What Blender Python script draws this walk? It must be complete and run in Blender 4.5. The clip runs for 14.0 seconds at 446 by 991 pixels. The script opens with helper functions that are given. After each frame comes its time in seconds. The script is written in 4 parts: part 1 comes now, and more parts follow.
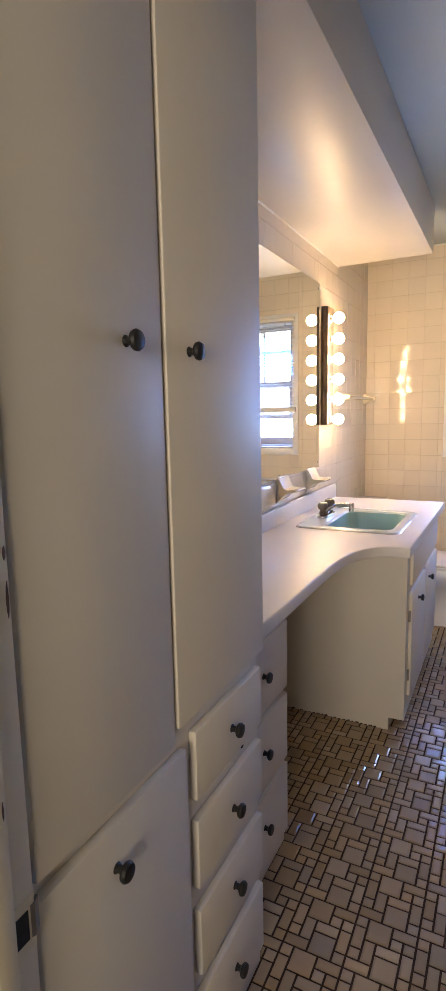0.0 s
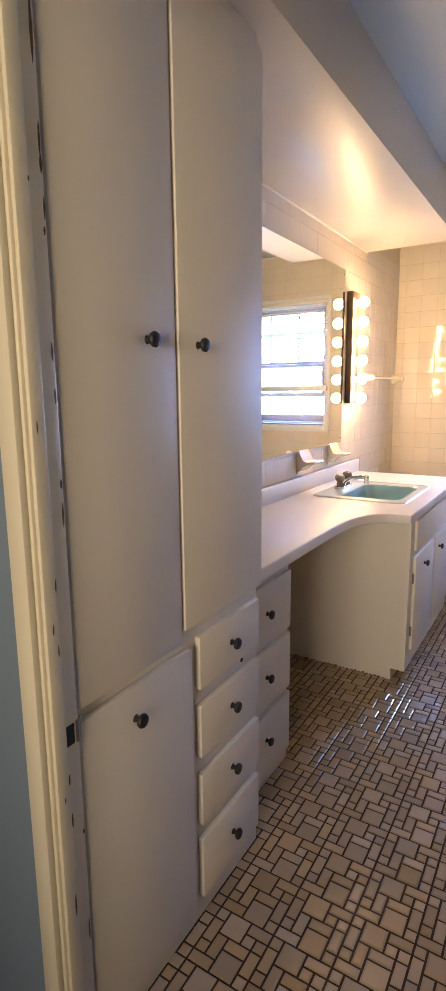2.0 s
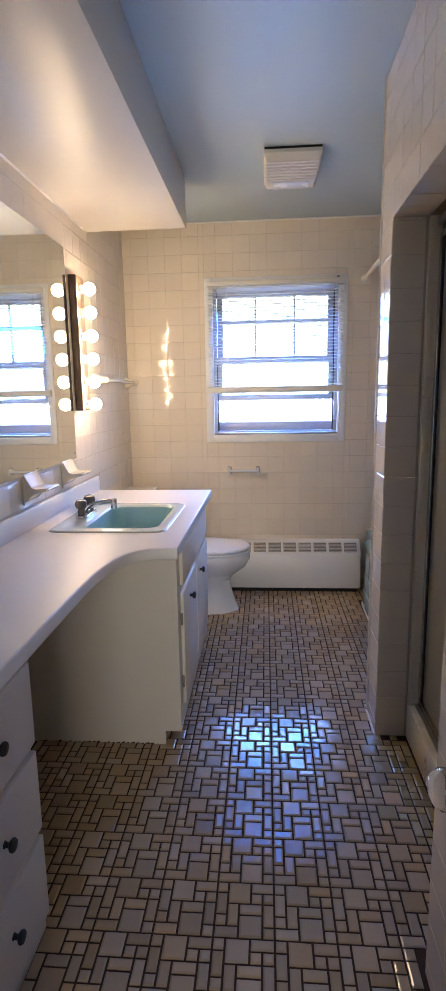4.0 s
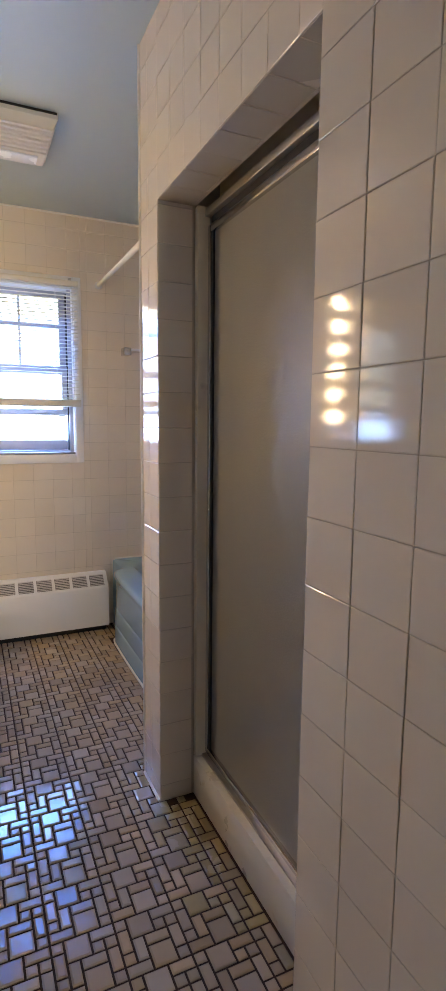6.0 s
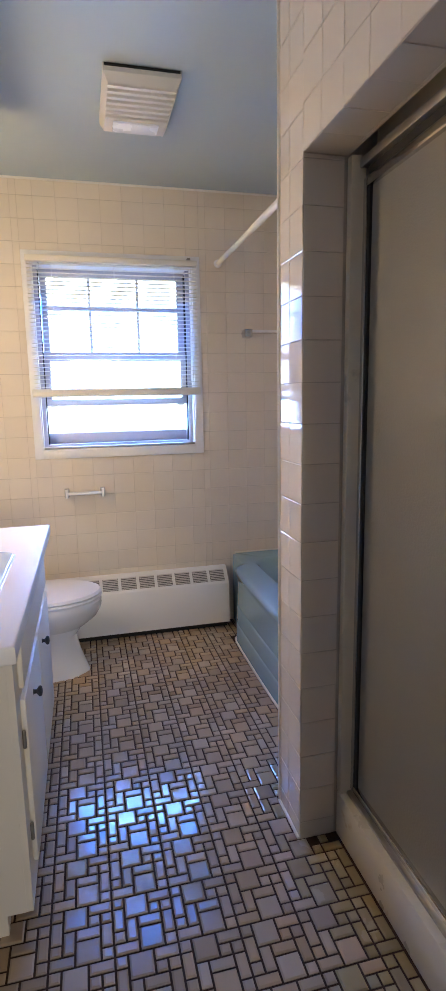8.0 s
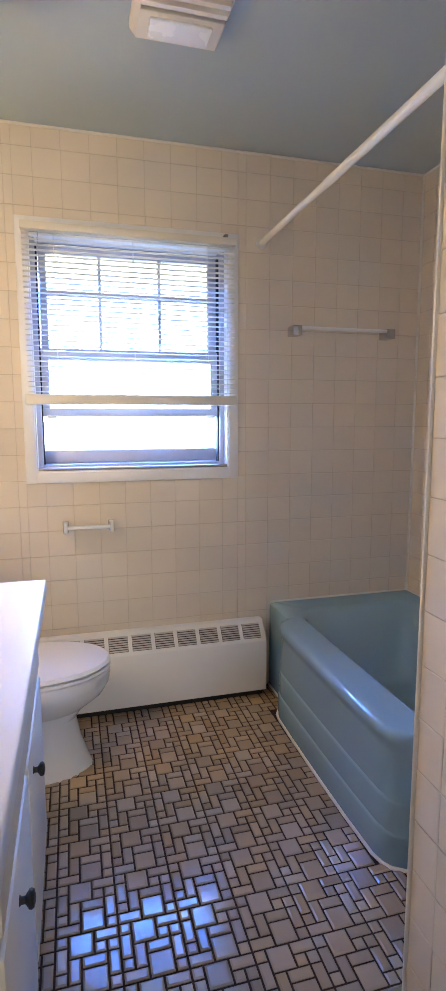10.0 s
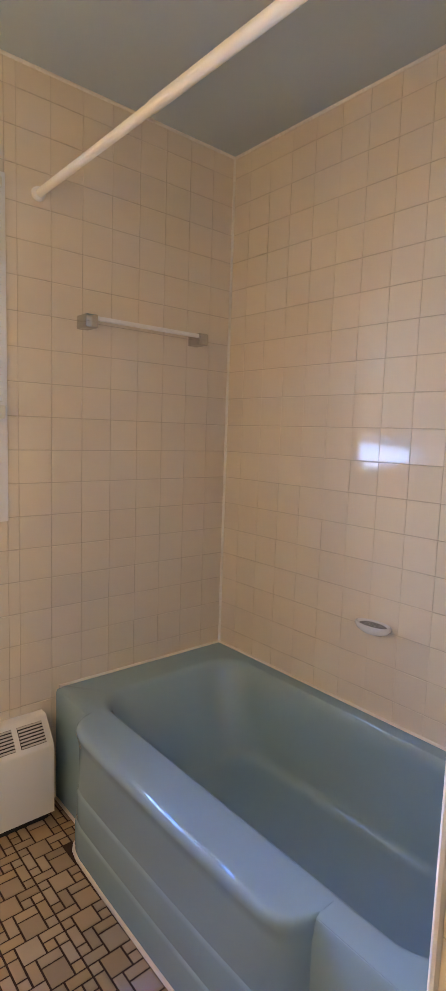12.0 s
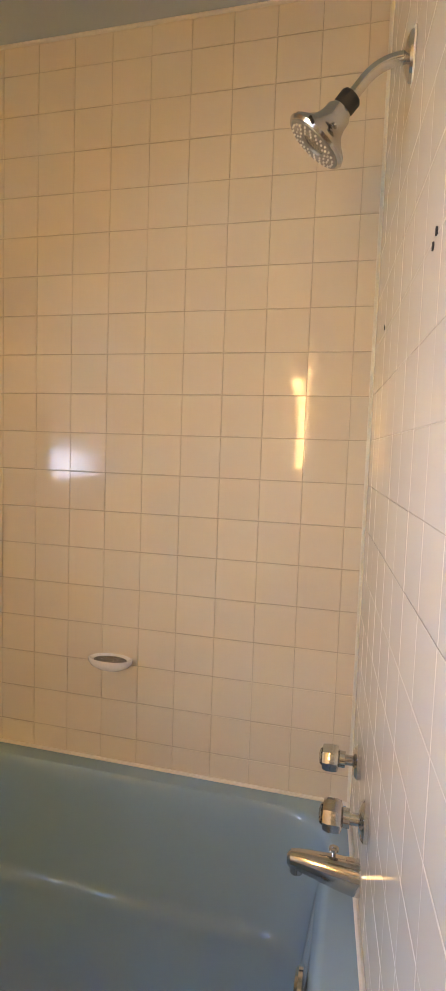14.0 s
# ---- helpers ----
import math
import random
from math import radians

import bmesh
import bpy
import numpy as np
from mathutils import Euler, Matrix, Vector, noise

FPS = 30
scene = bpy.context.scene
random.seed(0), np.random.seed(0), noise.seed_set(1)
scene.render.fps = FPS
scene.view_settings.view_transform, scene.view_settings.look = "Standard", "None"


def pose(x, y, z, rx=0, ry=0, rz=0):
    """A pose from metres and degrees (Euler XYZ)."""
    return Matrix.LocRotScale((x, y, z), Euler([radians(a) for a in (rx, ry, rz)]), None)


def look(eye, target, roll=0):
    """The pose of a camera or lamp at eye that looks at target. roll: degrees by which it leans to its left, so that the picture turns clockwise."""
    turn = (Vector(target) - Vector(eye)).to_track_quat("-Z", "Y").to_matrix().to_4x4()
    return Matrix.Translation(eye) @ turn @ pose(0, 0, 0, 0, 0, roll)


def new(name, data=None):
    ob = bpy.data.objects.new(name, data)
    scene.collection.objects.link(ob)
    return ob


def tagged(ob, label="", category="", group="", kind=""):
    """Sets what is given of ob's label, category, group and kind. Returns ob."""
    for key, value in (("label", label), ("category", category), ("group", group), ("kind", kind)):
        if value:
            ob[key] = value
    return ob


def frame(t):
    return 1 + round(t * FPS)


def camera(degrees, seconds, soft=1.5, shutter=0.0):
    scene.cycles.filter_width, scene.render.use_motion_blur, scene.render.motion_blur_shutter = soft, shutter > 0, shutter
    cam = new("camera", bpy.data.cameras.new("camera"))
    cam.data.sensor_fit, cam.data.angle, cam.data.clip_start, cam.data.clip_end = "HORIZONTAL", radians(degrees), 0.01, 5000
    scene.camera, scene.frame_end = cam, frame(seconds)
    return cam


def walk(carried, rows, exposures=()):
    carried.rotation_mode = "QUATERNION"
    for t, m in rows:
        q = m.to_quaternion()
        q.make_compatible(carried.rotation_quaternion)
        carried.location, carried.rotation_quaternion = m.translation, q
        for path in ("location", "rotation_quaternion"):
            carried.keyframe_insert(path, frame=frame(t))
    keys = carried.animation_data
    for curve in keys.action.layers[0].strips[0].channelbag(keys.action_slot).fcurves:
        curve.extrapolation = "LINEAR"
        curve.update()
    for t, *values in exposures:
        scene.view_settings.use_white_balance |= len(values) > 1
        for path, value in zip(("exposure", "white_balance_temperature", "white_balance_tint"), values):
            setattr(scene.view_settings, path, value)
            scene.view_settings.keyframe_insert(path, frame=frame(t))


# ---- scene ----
cam = camera(43.7, 14.0)
PATH = [
    (0, (0.94, -4.118, 1.352), (0.033, -2.359, 1.065), -1.2),
    (0.5, (1.065, -4.255, 1.344), (0.09, -2.543, 1.001), -0.6),
    (1, (1.162, -4.347, 1.328), (0.123, -2.676, 0.967), -0.4),
    (1.5, (1.191, -4.372, 1.334), (0.122, -2.721, 0.97), -0.4),
    (2, (1.162, -4.33, 1.355), (0.121, -2.661, 0.991), -0.6),
    (2.5, (1.049, -4.259, 1.371), (0.241, -2.47, 0.992), -0.3),
    (3, (0.955, -4.176, 1.347), (0.401, -2.293, 0.962), -0.0),
    (3.5, (0.947, -4.0, 1.372), (0.555, -2.08, 0.971), -1.1),
    (4, (0.927, -3.793, 1.347), (0.775, -1.831, 0.993), -1.0),
    (4.2, (0.922, -3.687, 1.342), (0.891, -1.716, 1.005), -0.7),
    (6.3, (0.812, -3.381, 1.279), (1.686, -1.601, 1.016), 0.5),
    (6.5, (0.812, -3.365, 1.282), (1.694, -1.59, 1.009), 0.5),
    (7, (0.805, -3.329, 1.298), (1.654, -1.545, 0.991), 0.5),
    (7.5, (0.801, -3.254, 1.321), (1.503, -1.413, 0.978), 0.1),
    (8, (0.793, -3.14, 1.33), (1.265, -1.226, 0.991), -1.1),
    (8.2, (0.783, -3.085, 1.336), (1.161, -1.149, 1.004), -1.6),
    (10.3, (0.718, -2.368, 1.292), (1.302, -0.473, 1.034), 0.3),
    (10.5, (0.747, -2.314, 1.296), (1.391, -0.438, 1.037), 0.3),
    (11, (0.816, -2.133, 1.33), (1.614, -0.319, 1.063), 0.7),
    (11.5, (0.809, -1.954, 1.346), (1.857, -0.27, 1.092), 1.2),
    (12, (0.833, -1.810, 1.340), (2.120, -0.296, 1.115), 1.9),
    (12.5, (0.869, -1.714, 1.339), (2.357, -0.396, 1.125), 1.8),
    (13, (0.946, -1.606, 1.358), (2.627, -0.547, 1.135), 0.7),
    (13.5, (0.978, -1.526, 1.348), (2.830, -0.796, 1.153), 1.6),
    (14, (0.939, -1.474, 1.334), (2.871, -0.982, 1.174), 2.0),
]
# the clip's camera adapts its brightness and white balance on the way
EXPOSURES = [(0, 0.06, 7500, 12), (1, 0.12, 7800, 13), (1.5, 0.38, 8100, 14), (2.5, 0.33, 8000, 15), (3.5, 0.16, 7100, 12), (4.2, -0.18, 6280, 9), (6.5, 0.18, 7250, 8), (7.5, 0.12, 6700, 8), (8.2, 0.10, 6350, 8),
             (10.5, 0.06, 6750, 8), (11.5, 0.15, 8300, 10), (12, 0.29, 8600, 10), (12.5, 0.57, 8900, 9), (13.5, 0.40, 12600, 10), (14, 0.35, 14800, 10)]
walk(cam, [(t, look(eye, target, roll)) for t, eye, target, roll in PATH], EXPOSURES)

# ---------------------------------------------------------------- light
W, H = 2.378, 2.44            # room width and ceiling height
PX = 1.362                    # face of the shower wall
PN, PF = -1.735, -1.562       # pier, near and far side
SN = -2.67                    # near side of the shower opening
NX = 1.30                     # face of the wall beside the door, proud of the shower wall
DY, DH = -3.712, -3.775         # door wall, room side and hall side
TP = 0.1105                   # wall tile pitch

world = bpy.data.worlds.new("sky")
scene.world = world
world.use_nodes = True
wn = world.node_tree
sky = wn.nodes.new("ShaderNodeTexSky")
sky.sky_type = "NISHITA"
sky.sun_disc = False
sky.sun_elevation = radians(42)
sky.sun_rotation = radians(200)
wn.links.new(sky.outputs[0], wn.nodes["Background"].inputs[0])
wn.nodes["Background"].inputs[1].default_value = 0.15

sun = new("sun", bpy.data.lights.new("sun", "SUN"))
sun.data.energy, sun.data.angle, sun.data.color = 3.0, radians(0.5), (1.0, 0.95, 0.88)
sun.matrix_world = look((0, -10, 9), (1.5, 0, 0))


def area(name, eye, target, w, h, power, color):
    lamp = new(name, bpy.data.lights.new(name, "AREA"))
    lamp.data.shape, lamp.data.size, lamp.data.size_y = "RECTANGLE", w, h
    lamp.data.energy, lamp.data.color = power, color
    lamp.matrix_world = look(eye, target)
    return lamp


# daylight that enters by the bathroom window
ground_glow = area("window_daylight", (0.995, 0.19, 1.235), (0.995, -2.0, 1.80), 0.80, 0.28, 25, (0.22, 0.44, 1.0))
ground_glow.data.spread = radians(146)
# the blue sky above, which falls steeply through the whole opening
high_sky = area("high_sky", (0.995, 0.185, 1.56), (0.995, -1.85, 0.0), 0.80, 0.90, 17, (0.025, 0.20, 1.0))
high_sky.data.spread = radians(96)
# warm fill added behind the doorway; no hall window or lamp is known
hall = area("hall_fill", (1.2, -6.57, 1.45), (1.3, -1.7, 1.6), 1.1, 1.2, 13, (1.0, 0.91, 0.78))
hall.data.spread = radians(80)


# ---------------------------------------------------------------- materials
def rgb(c):
    return (c[0], c[1], c[2], 1.0)


def material(name, base, rough=0.5, metal=0.0, vary=0.06, scale=6.0, bump=0.05, fine=60.0, per_piece=0.0,
             second=None, coat=0.0, ior=1.5, stain=None, rough_vary=0.08):
    m = bpy.data.materials.new(name)
    m.use_nodes = True
    nt = m.node_tree
    b = nt.nodes["Principled BSDF"]
    b.inputs["Metallic"].default_value = metal
    b.inputs["IOR"].default_value = ior
    b.inputs["Coat Weight"].default_value = coat
    b.inputs["Coat Roughness"].default_value = 0.08
    tc = nt.nodes.new("ShaderNodeNewGeometry")
    big = nt.nodes.new("ShaderNodeTexNoise")
    big.inputs["Scale"].default_value = scale
    big.inputs["Detail"].default_value = 5
    small = nt.nodes.new("ShaderNodeTexNoise")
    small.inputs["Scale"].default_value = fine
    small.inputs["Detail"].default_value = 3
    nt.links.new(tc.outputs["Position"], big.inputs["Vector"])
    nt.links.new(tc.outputs["Position"], small.inputs["Vector"])
    ramp = nt.nodes.new("ShaderNodeMix")
    ramp.data_type = "RGBA"
    lo = [c * (1 - vary) for c in base]
    hi = [min(1, c * (1 + vary)) for c in (second or base)]
    ramp.inputs["A"].default_value, ramp.inputs["B"].default_value = rgb(lo), rgb(hi)
    mix = nt.nodes.new("ShaderNodeMath")
    mix.operation = "MULTIPLY_ADD"
    nt.links.new(big.outputs["Fac"], mix.inputs[0])
    mix.inputs[1].default_value = 1.0
    mix.inputs[2].default_value = 0.0
    nt.links.new(mix.outputs[0], ramp.inputs["Factor"])
    color = ramp.outputs["Result"]
    if per_piece:
        oi = nt.nodes.new("ShaderNodeObjectInfo")
        add = nt.nodes.new("ShaderNodeMath")
        add.operation = "ADD"
        nt.links.new(oi.outputs["Random"], add.inputs[0])
        nt.links.new(tc.outputs["Random Per Island"], add.inputs[1])
        fr = nt.nodes.new("ShaderNodeMath")
        fr.operation = "FRACT"
        nt.links.new(add.outputs[0], fr.inputs[0])
        mr = nt.nodes.new("ShaderNodeMapRange")
        mr.inputs["To Min"].default_value = 1 - per_piece
        mr.inputs["To Max"].default_value = 1 + per_piece * 0.6
        nt.links.new(fr.outputs[0], mr.inputs["Value"])
        hs = nt.nodes.new("ShaderNodeHueSaturation")
        nt.links.new(mr.outputs[0], hs.inputs["Value"])
        nt.links.new(color, hs.inputs["Color"])
        color = hs.outputs["Color"]
        if per_piece > 0.1:
            sw = nt.nodes.new("ShaderNodeMath")
            sw.operation = "MULTIPLY"
            sw.inputs[1].default_value = 7.31
            sf = nt.nodes.new("ShaderNodeMath")
            sf.operation = "FRACT"
            st = nt.nodes.new("ShaderNodeMapRange")
            st.inputs["To Min"].default_value, st.inputs["To Max"].default_value = 0.82, 1.15
            nt.links.new(fr.outputs[0], sw.inputs[0])
            nt.links.new(sw.outputs[0], sf.inputs[0])
            nt.links.new(sf.outputs[0], st.inputs["Value"])
            nt.links.new(st.outputs[0], hs.inputs["Saturation"])
    if stain:
        sn = nt.nodes.new("ShaderNodeTexNoise")
        sn.inputs["Scale"].default_value = stain[1]
        sn.inputs["Detail"].default_value = 6
        nt.links.new(tc.outputs["Position"], sn.inputs["Vector"])
        sr = nt.nodes.new("ShaderNodeMapRange")
        sr.inputs["From Min"].default_value, sr.inputs["From Max"].default_value = stain[2], stain[2] + 0.12
        nt.links.new(sn.outputs["Fac"], sr.inputs["Value"])
        sm = nt.nodes.new("ShaderNodeMix")
        sm.data_type = "RGBA"
        sm.inputs["B"].default_value = rgb(stain[0])
        nt.links.new(sr.outputs[0], sm.inputs["Factor"])
        nt.links.new(color, sm.inputs["A"])
        color = sm.outputs["Result"]
    nt.links.new(color, b.inputs["Base Color"])
    rr = nt.nodes.new("ShaderNodeMapRange")
    rr.inputs["To Min"].default_value = max(0.02, rough - rough_vary)
    rr.inputs["To Max"].default_value = rough + rough_vary
    nt.links.new(big.outputs["Fac"], rr.inputs["Value"])
    nt.links.new(rr.outputs[0], b.inputs["Roughness"])
    if bump:
        bp = nt.nodes.new("ShaderNodeBump")
        bp.inputs["Strength"].default_value = bump
        bp.inputs["Distance"].default_value = 0.004
        nt.links.new(small.outputs["Fac"], bp.inputs["Height"])
        nt.links.new(bp.outputs[0], b.inputs["Normal"])
    return m


CREAM = material("cream_tile", (0.73, 0.645, 0.525), 0.075, per_piece=0.025, scale=3, bump=0.008, fine=15, rough_vary=0.02, ior=1.4)
GROUT = material("tile_grout", (0.60, 0.52, 0.40), 0.6, vary=0.12, scale=4, second=(0.40, 0.335, 0.25))
PAINT = material("white_cabinet_paint", (0.77, 0.71, 0.615), 0.46, vary=0.03, scale=3, bump=0.06, fine=40, ior=1.25)
TRIM = material("cream_trim_paint", (0.74, 0.66, 0.50), 0.33, vary=0.06, scale=5, bump=0.08, fine=35,
                stain=((0.30, 0.25, 0.18), 9.0, 0.69))
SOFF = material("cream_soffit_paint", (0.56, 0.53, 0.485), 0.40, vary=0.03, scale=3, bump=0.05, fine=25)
WALLP = material("blue_wall_paint", (0.19, 0.25, 0.31), 0.42, vary=0.03, scale=3, bump=0.06, fine=70)
CEIL = material("satin_ceiling_paint", (0.43, 0.515, 0.55), 0.42, vary=0.03, scale=2.5, bump=0.05, fine=22)
LAM = material("white_laminate", (0.80, 0.76, 0.71), 0.42, vary=0.02, scale=4, bump=0.02, fine=120)
PORC = material("white_porcelain", (0.80, 0.79, 0.77), 0.10, vary=0.02, scale=4, bump=0.0, rough_vary=0.03)
BLUE = material("blue_enamel", (0.245, 0.385, 0.458), 0.045, vary=0.04, scale=4, bump=0.0, fine=18, rough_vary=0.02, ior=1.7)
SINKB = material("pale_blue_enamel", (0.33, 0.53, 0.56), 0.16, vary=0.03, scale=5, bump=0.0, rough_vary=0.03)
CHROME = material("chrome", (0.58, 0.57, 0.56), 0.14, metal=1.0, vary=0.05, scale=40, bump=0.03, fine=200, rough_vary=0.07)
ALU = material("aluminium", (0.50, 0.48, 0.46), 0.38, metal=1.0, vary=0.08, scale=20, bump=0.04, fine=150)
BRONZE = material("window_aluminium", (0.46, 0.45, 0.48), 0.42, metal=0.25, vary=0.08, scale=20, bump=0.04, fine=150)
BLACK = material("black_metal", (0.014, 0.013, 0.013), 0.5, metal=0.0, vary=0.1, scale=30, bump=0.05)
RUBBER = material("black_rubber", (0.02, 0.02, 0.02), 0.7, vary=0.1, scale=30)
DARKWOOD = material("dark_wood", (0.07, 0.045, 0.03), 0.38, vary=0.25, scale=18, bump=0.1, fine=80)
PLASTIC = material("ivory_plastic", (0.74, 0.71, 0.64), 0.4, vary=0.03, scale=8, bump=0.02)
ROD = material("plain_white_enamel", (0.80, 0.75, 0.63), 0.5, vary=0.01, bump=0.0, rough_vary=0.0, ior=1.3)
LOUV = material("grey_louvre_paint", (0.58, 0.55, 0.52), 0.5, vary=0.05, scale=20, bump=0.0)
WHITEP = material("white_enamel_paint", (0.80, 0.79, 0.77), 0.35, vary=0.03, scale=6, bump=0.04)
SLAT = material("ivory_blind_slat", (0.72, 0.68, 0.58), 0.4, vary=0.03, scale=9, bump=0.0)
CERAM = material("cream_ceramic", (0.78, 0.70, 0.54), 0.14, vary=0.03, scale=6, bump=0.0, rough_vary=0.03)
# near-black colour painted for the shade inside holes, grooves and gaps
DARK = material("cavity_shade", (0.02, 0.018, 0.016), 0.8, vary=0.2, scale=30)
STEEL = material("worn_steel", (0.30, 0.28, 0.25), 0.45, metal=0.9, vary=0.25, scale=60, bump=0.1)
MOSAIC = material("mosaic_tile", (0.41, 0.29, 0.18), 0.15, vary=0.10, scale=3, ior=1.6, second=(0.47, 0.34, 0.225), bump=0.10, fine=45,
                  per_piece=0.20, rough_vary=0.08)
STAINED = material("stained_mosaic_tile", (0.36, 0.26, 0.12), 0.26, vary=0.2, scale=9, second=(0.40, 0.32, 0.19), bump=0.12, fine=45, per_piece=0.2)
MILKY = material("milky_lens", (0.86, 0.90, 0.95), 0.25, vary=0.02, bump=0.0)
MORTAR = material("floor_grout", (0.062, 0.036, 0.025), 0.9, ior=1.12, vary=0.3, scale=40, bump=0.3)
CAULK = material("white_caulk", (0.74, 0.70, 0.62), 0.4, vary=0.05, scale=30, bump=0.15)
MARBLE = material("curb_stone", (0.72, 0.68, 0.58), 0.3, vary=0.06, scale=9, bump=0.04, stain=((0.45, 0.32, 0.14), 16.0, 0.66))
SMOKY = material("smoky_acrylic", (0.17, 0.13, 0.11), 0.12, vary=0.1, scale=40, bump=0.0)
# sink enamel made paler, since light falling on the rim is painted in
RIMB = material("lit_sink_rim", (0.60, 0.68, 0.68), 0.14, vary=0.03, scale=5, bump=0.0, rough_vary=0.03)
SOAPY = material("soap_residue", (0.07, 0.068, 0.07), 0.6, vary=0.4, scale=160, bump=0.3, second=(0.22, 0.21, 0.20), stain=((0.62, 0.60, 0.57), 210.0, 0.55))
STUCCO = material("outside_wall", (0.75, 0.75, 0.73), 0.8, vary=0.05, scale=2, bump=0.1)


def glass(name, tint, rough):
    m = bpy.data.materials.new(name)
    m.use_nodes = True
    b = m.node_tree.nodes["Principled BSDF"]
    b.inputs["Base Color"].default_value = rgb(tint)
    b.inputs["Roughness"].default_value = rough
    b.inputs["Transmission Weight"].default_value = 1.0
    b.inputs["IOR"].default_value = 1.45
    return m


CLEAR = glass("clear_glass", (0.97, 0.99, 1.0), 0.0)
ACRYLIC = glass("clear_acrylic", (0.95, 0.96, 0.97), 0.05)
FROST = material("obscure_glass", (0.34, 0.325, 0.285), 0.34, vary=0.02, scale=2, bump=0.3, fine=220, rough_vary=0.02)
FROST.node_tree.nodes["Principled BSDF"].inputs["Transmission Weight"].default_value = 0.3
MIRROR = material("mirror_silver", (0.86, 0.88, 0.86), 0.015, metal=1.0, vary=0.01, bump=0.0, rough_vary=0.008)


def emitter(name, color, power):
    m = bpy.data.materials.new(name)
    m.use_nodes = True
    b = m.node_tree.nodes["Principled BSDF"]
    b.inputs["Base Color"].default_value = (0.9, 0.85, 0.75, 1)
    b.inputs["Emission Color"].default_value = rgb(color)
    b.inputs["Emission Strength"].default_value = power
    return m


BULB = emitter("lit_bulb", (1.0, 0.72, 0.44), 115.0)


# ---------------------------------------------------------------- mesh helpers
def box(bm, x0, x1, y0, y1, z0, z1):
    r = bmesh.ops.create_cube(bm, size=1.0)
    for v in r["verts"]:
        v.co = Vector((x0 + (v.co.x + 0.5) * (x1 - x0), y0 + (v.co.y + 0.5) * (y1 - y0), z0 + (v.co.z + 0.5) * (z1 - z0)))
    return r["verts"]


def boxed(*dims, bevel=0.0, seg=2):
    bm = bmesh.new()
    box(bm, *dims)
    if bevel:
        bmesh.ops.bevel(bm, geom=bm.edges[:], offset=bevel, segments=seg, profile=0.5, affect="EDGES")
    return bm


def lathe(profile, m=None, seg=24, bm=None):
    """Turn a list of (radius, height) about z, then place it by m."""
    bm = bm or bmesh.new()
    rings = []
    for r, z in profile:
        ring = []
        for i in range(seg):
            a = 2 * math.pi * i / seg
            p = Vector((r * math.cos(a), r * math.sin(a), z))
            ring.append(bm.verts.new(m @ p if m else p))
        rings.append(ring)
    for a, b in zip(rings, rings[1:]):
        for i in range(seg):
            bm.faces.new((a[i], a[(i + 1) % seg], b[(i + 1) % seg], b[i]))
    bm.faces.new(rings[0][::-1])
    bm.faces.new(rings[-1])
    return bm


def tube(points, radius, seg=16, bm=None):
    bm = bm or bmesh.new()
    pts = [Vector(p) for p in points]
    rings = []
    for i, p in enumerate(pts):
        d = (pts[min(i + 1, len(pts) - 1)] - pts[max(i - 1, 0)]).normalized()
        side = d.cross(Vector((0.31, 0.17, 0.94))).normalized()
        up = side.cross(d)
        rings.append([bm.verts.new(p + radius * (math.cos(2 * math.pi * k / seg) * side + math.sin(2 * math.pi * k / seg) * up))
                      for k in range(seg)])
    for a, b in zip(rings, rings[1:]):
        for i in range(seg):
            bm.faces.new((a[i], a[(i + 1) % seg], b[(i + 1) % seg], b[i]))
    bm.faces.new(rings[0][::-1])
    bm.faces.new(rings[-1])
    return bm


def loft(rings, caps="both"):
    """Skin a list of rings of equal length."""
    bm = bmesh.new()
    vs = [[bm.verts.new(p) for p in ring] for ring in rings]
    n = len(rings[0])
    for a, b in zip(vs, vs[1:]):
        for i in range(n):
            bm.faces.new((a[i], a[(i + 1) % n], b[(i + 1) % n], b[i]))
    if caps == "both":
        bm.faces.new(vs[0][::-1])
    if caps != "none":
        bm.faces.new(vs[-1])
    return bm


def prism(outline, z0, z1, bevel=0.0, axis="z"):
    """Stand a flat outline up from z0 to z1; axis y: the outline is x, z."""
    bm = bmesh.new()
    def put(p, q):
        return Vector((p[0], p[1], q)) if axis == "z" else Vector((p[0], q, p[1]))
    a = [bm.verts.new(put(p, z0)) for p in outline]
    b = [bm.verts.new(put(p, z1)) for p in outline]
    n = len(outline)
    bm.faces.new(a[::-1])
    top = bm.faces.new(b)
    for i in range(n):
        bm.faces.new((a[i], a[(i + 1) % n], b[(i + 1) % n], b[i]))
    bmesh.ops.recalc_face_normals(bm, faces=bm.faces[:])
    if bevel:
        es = [e for e in bm.edges if e.is_manifold and e.calc_face_angle() > 0.6]
        bmesh.ops.bevel(bm, geom=es, offset=bevel, segments=3, profile=0.5, affect="EDGES")
    return bm


def mesh_of(name, bm, mat, smooth=True):
    bmesh.ops.recalc_face_normals(bm, faces=bm.faces[:])
    me = bpy.data.meshes.new(name)
    bm.to_mesh(me)
    bm.free()
    me.materials.append(mat)
    if smooth:
        me.shade_smooth()
        me.set_sharp_from_angle(angle=radians(35))
    return me


def part(name, bm, mat, parent=None, label="", smooth=True):
    ob = new(name, mesh_of(name, bm, mat, smooth))
    if parent:
        ob.parent = parent
    if label:
        tagged(ob, label)
    return ob


def thing(name, label, category, group="", kind=""):
    return tagged(new(name), label, category, group, kind)


def structure(name, bm, mat, label, category):
    return tagged(part(name, bm, mat), label, category, kind="structure")


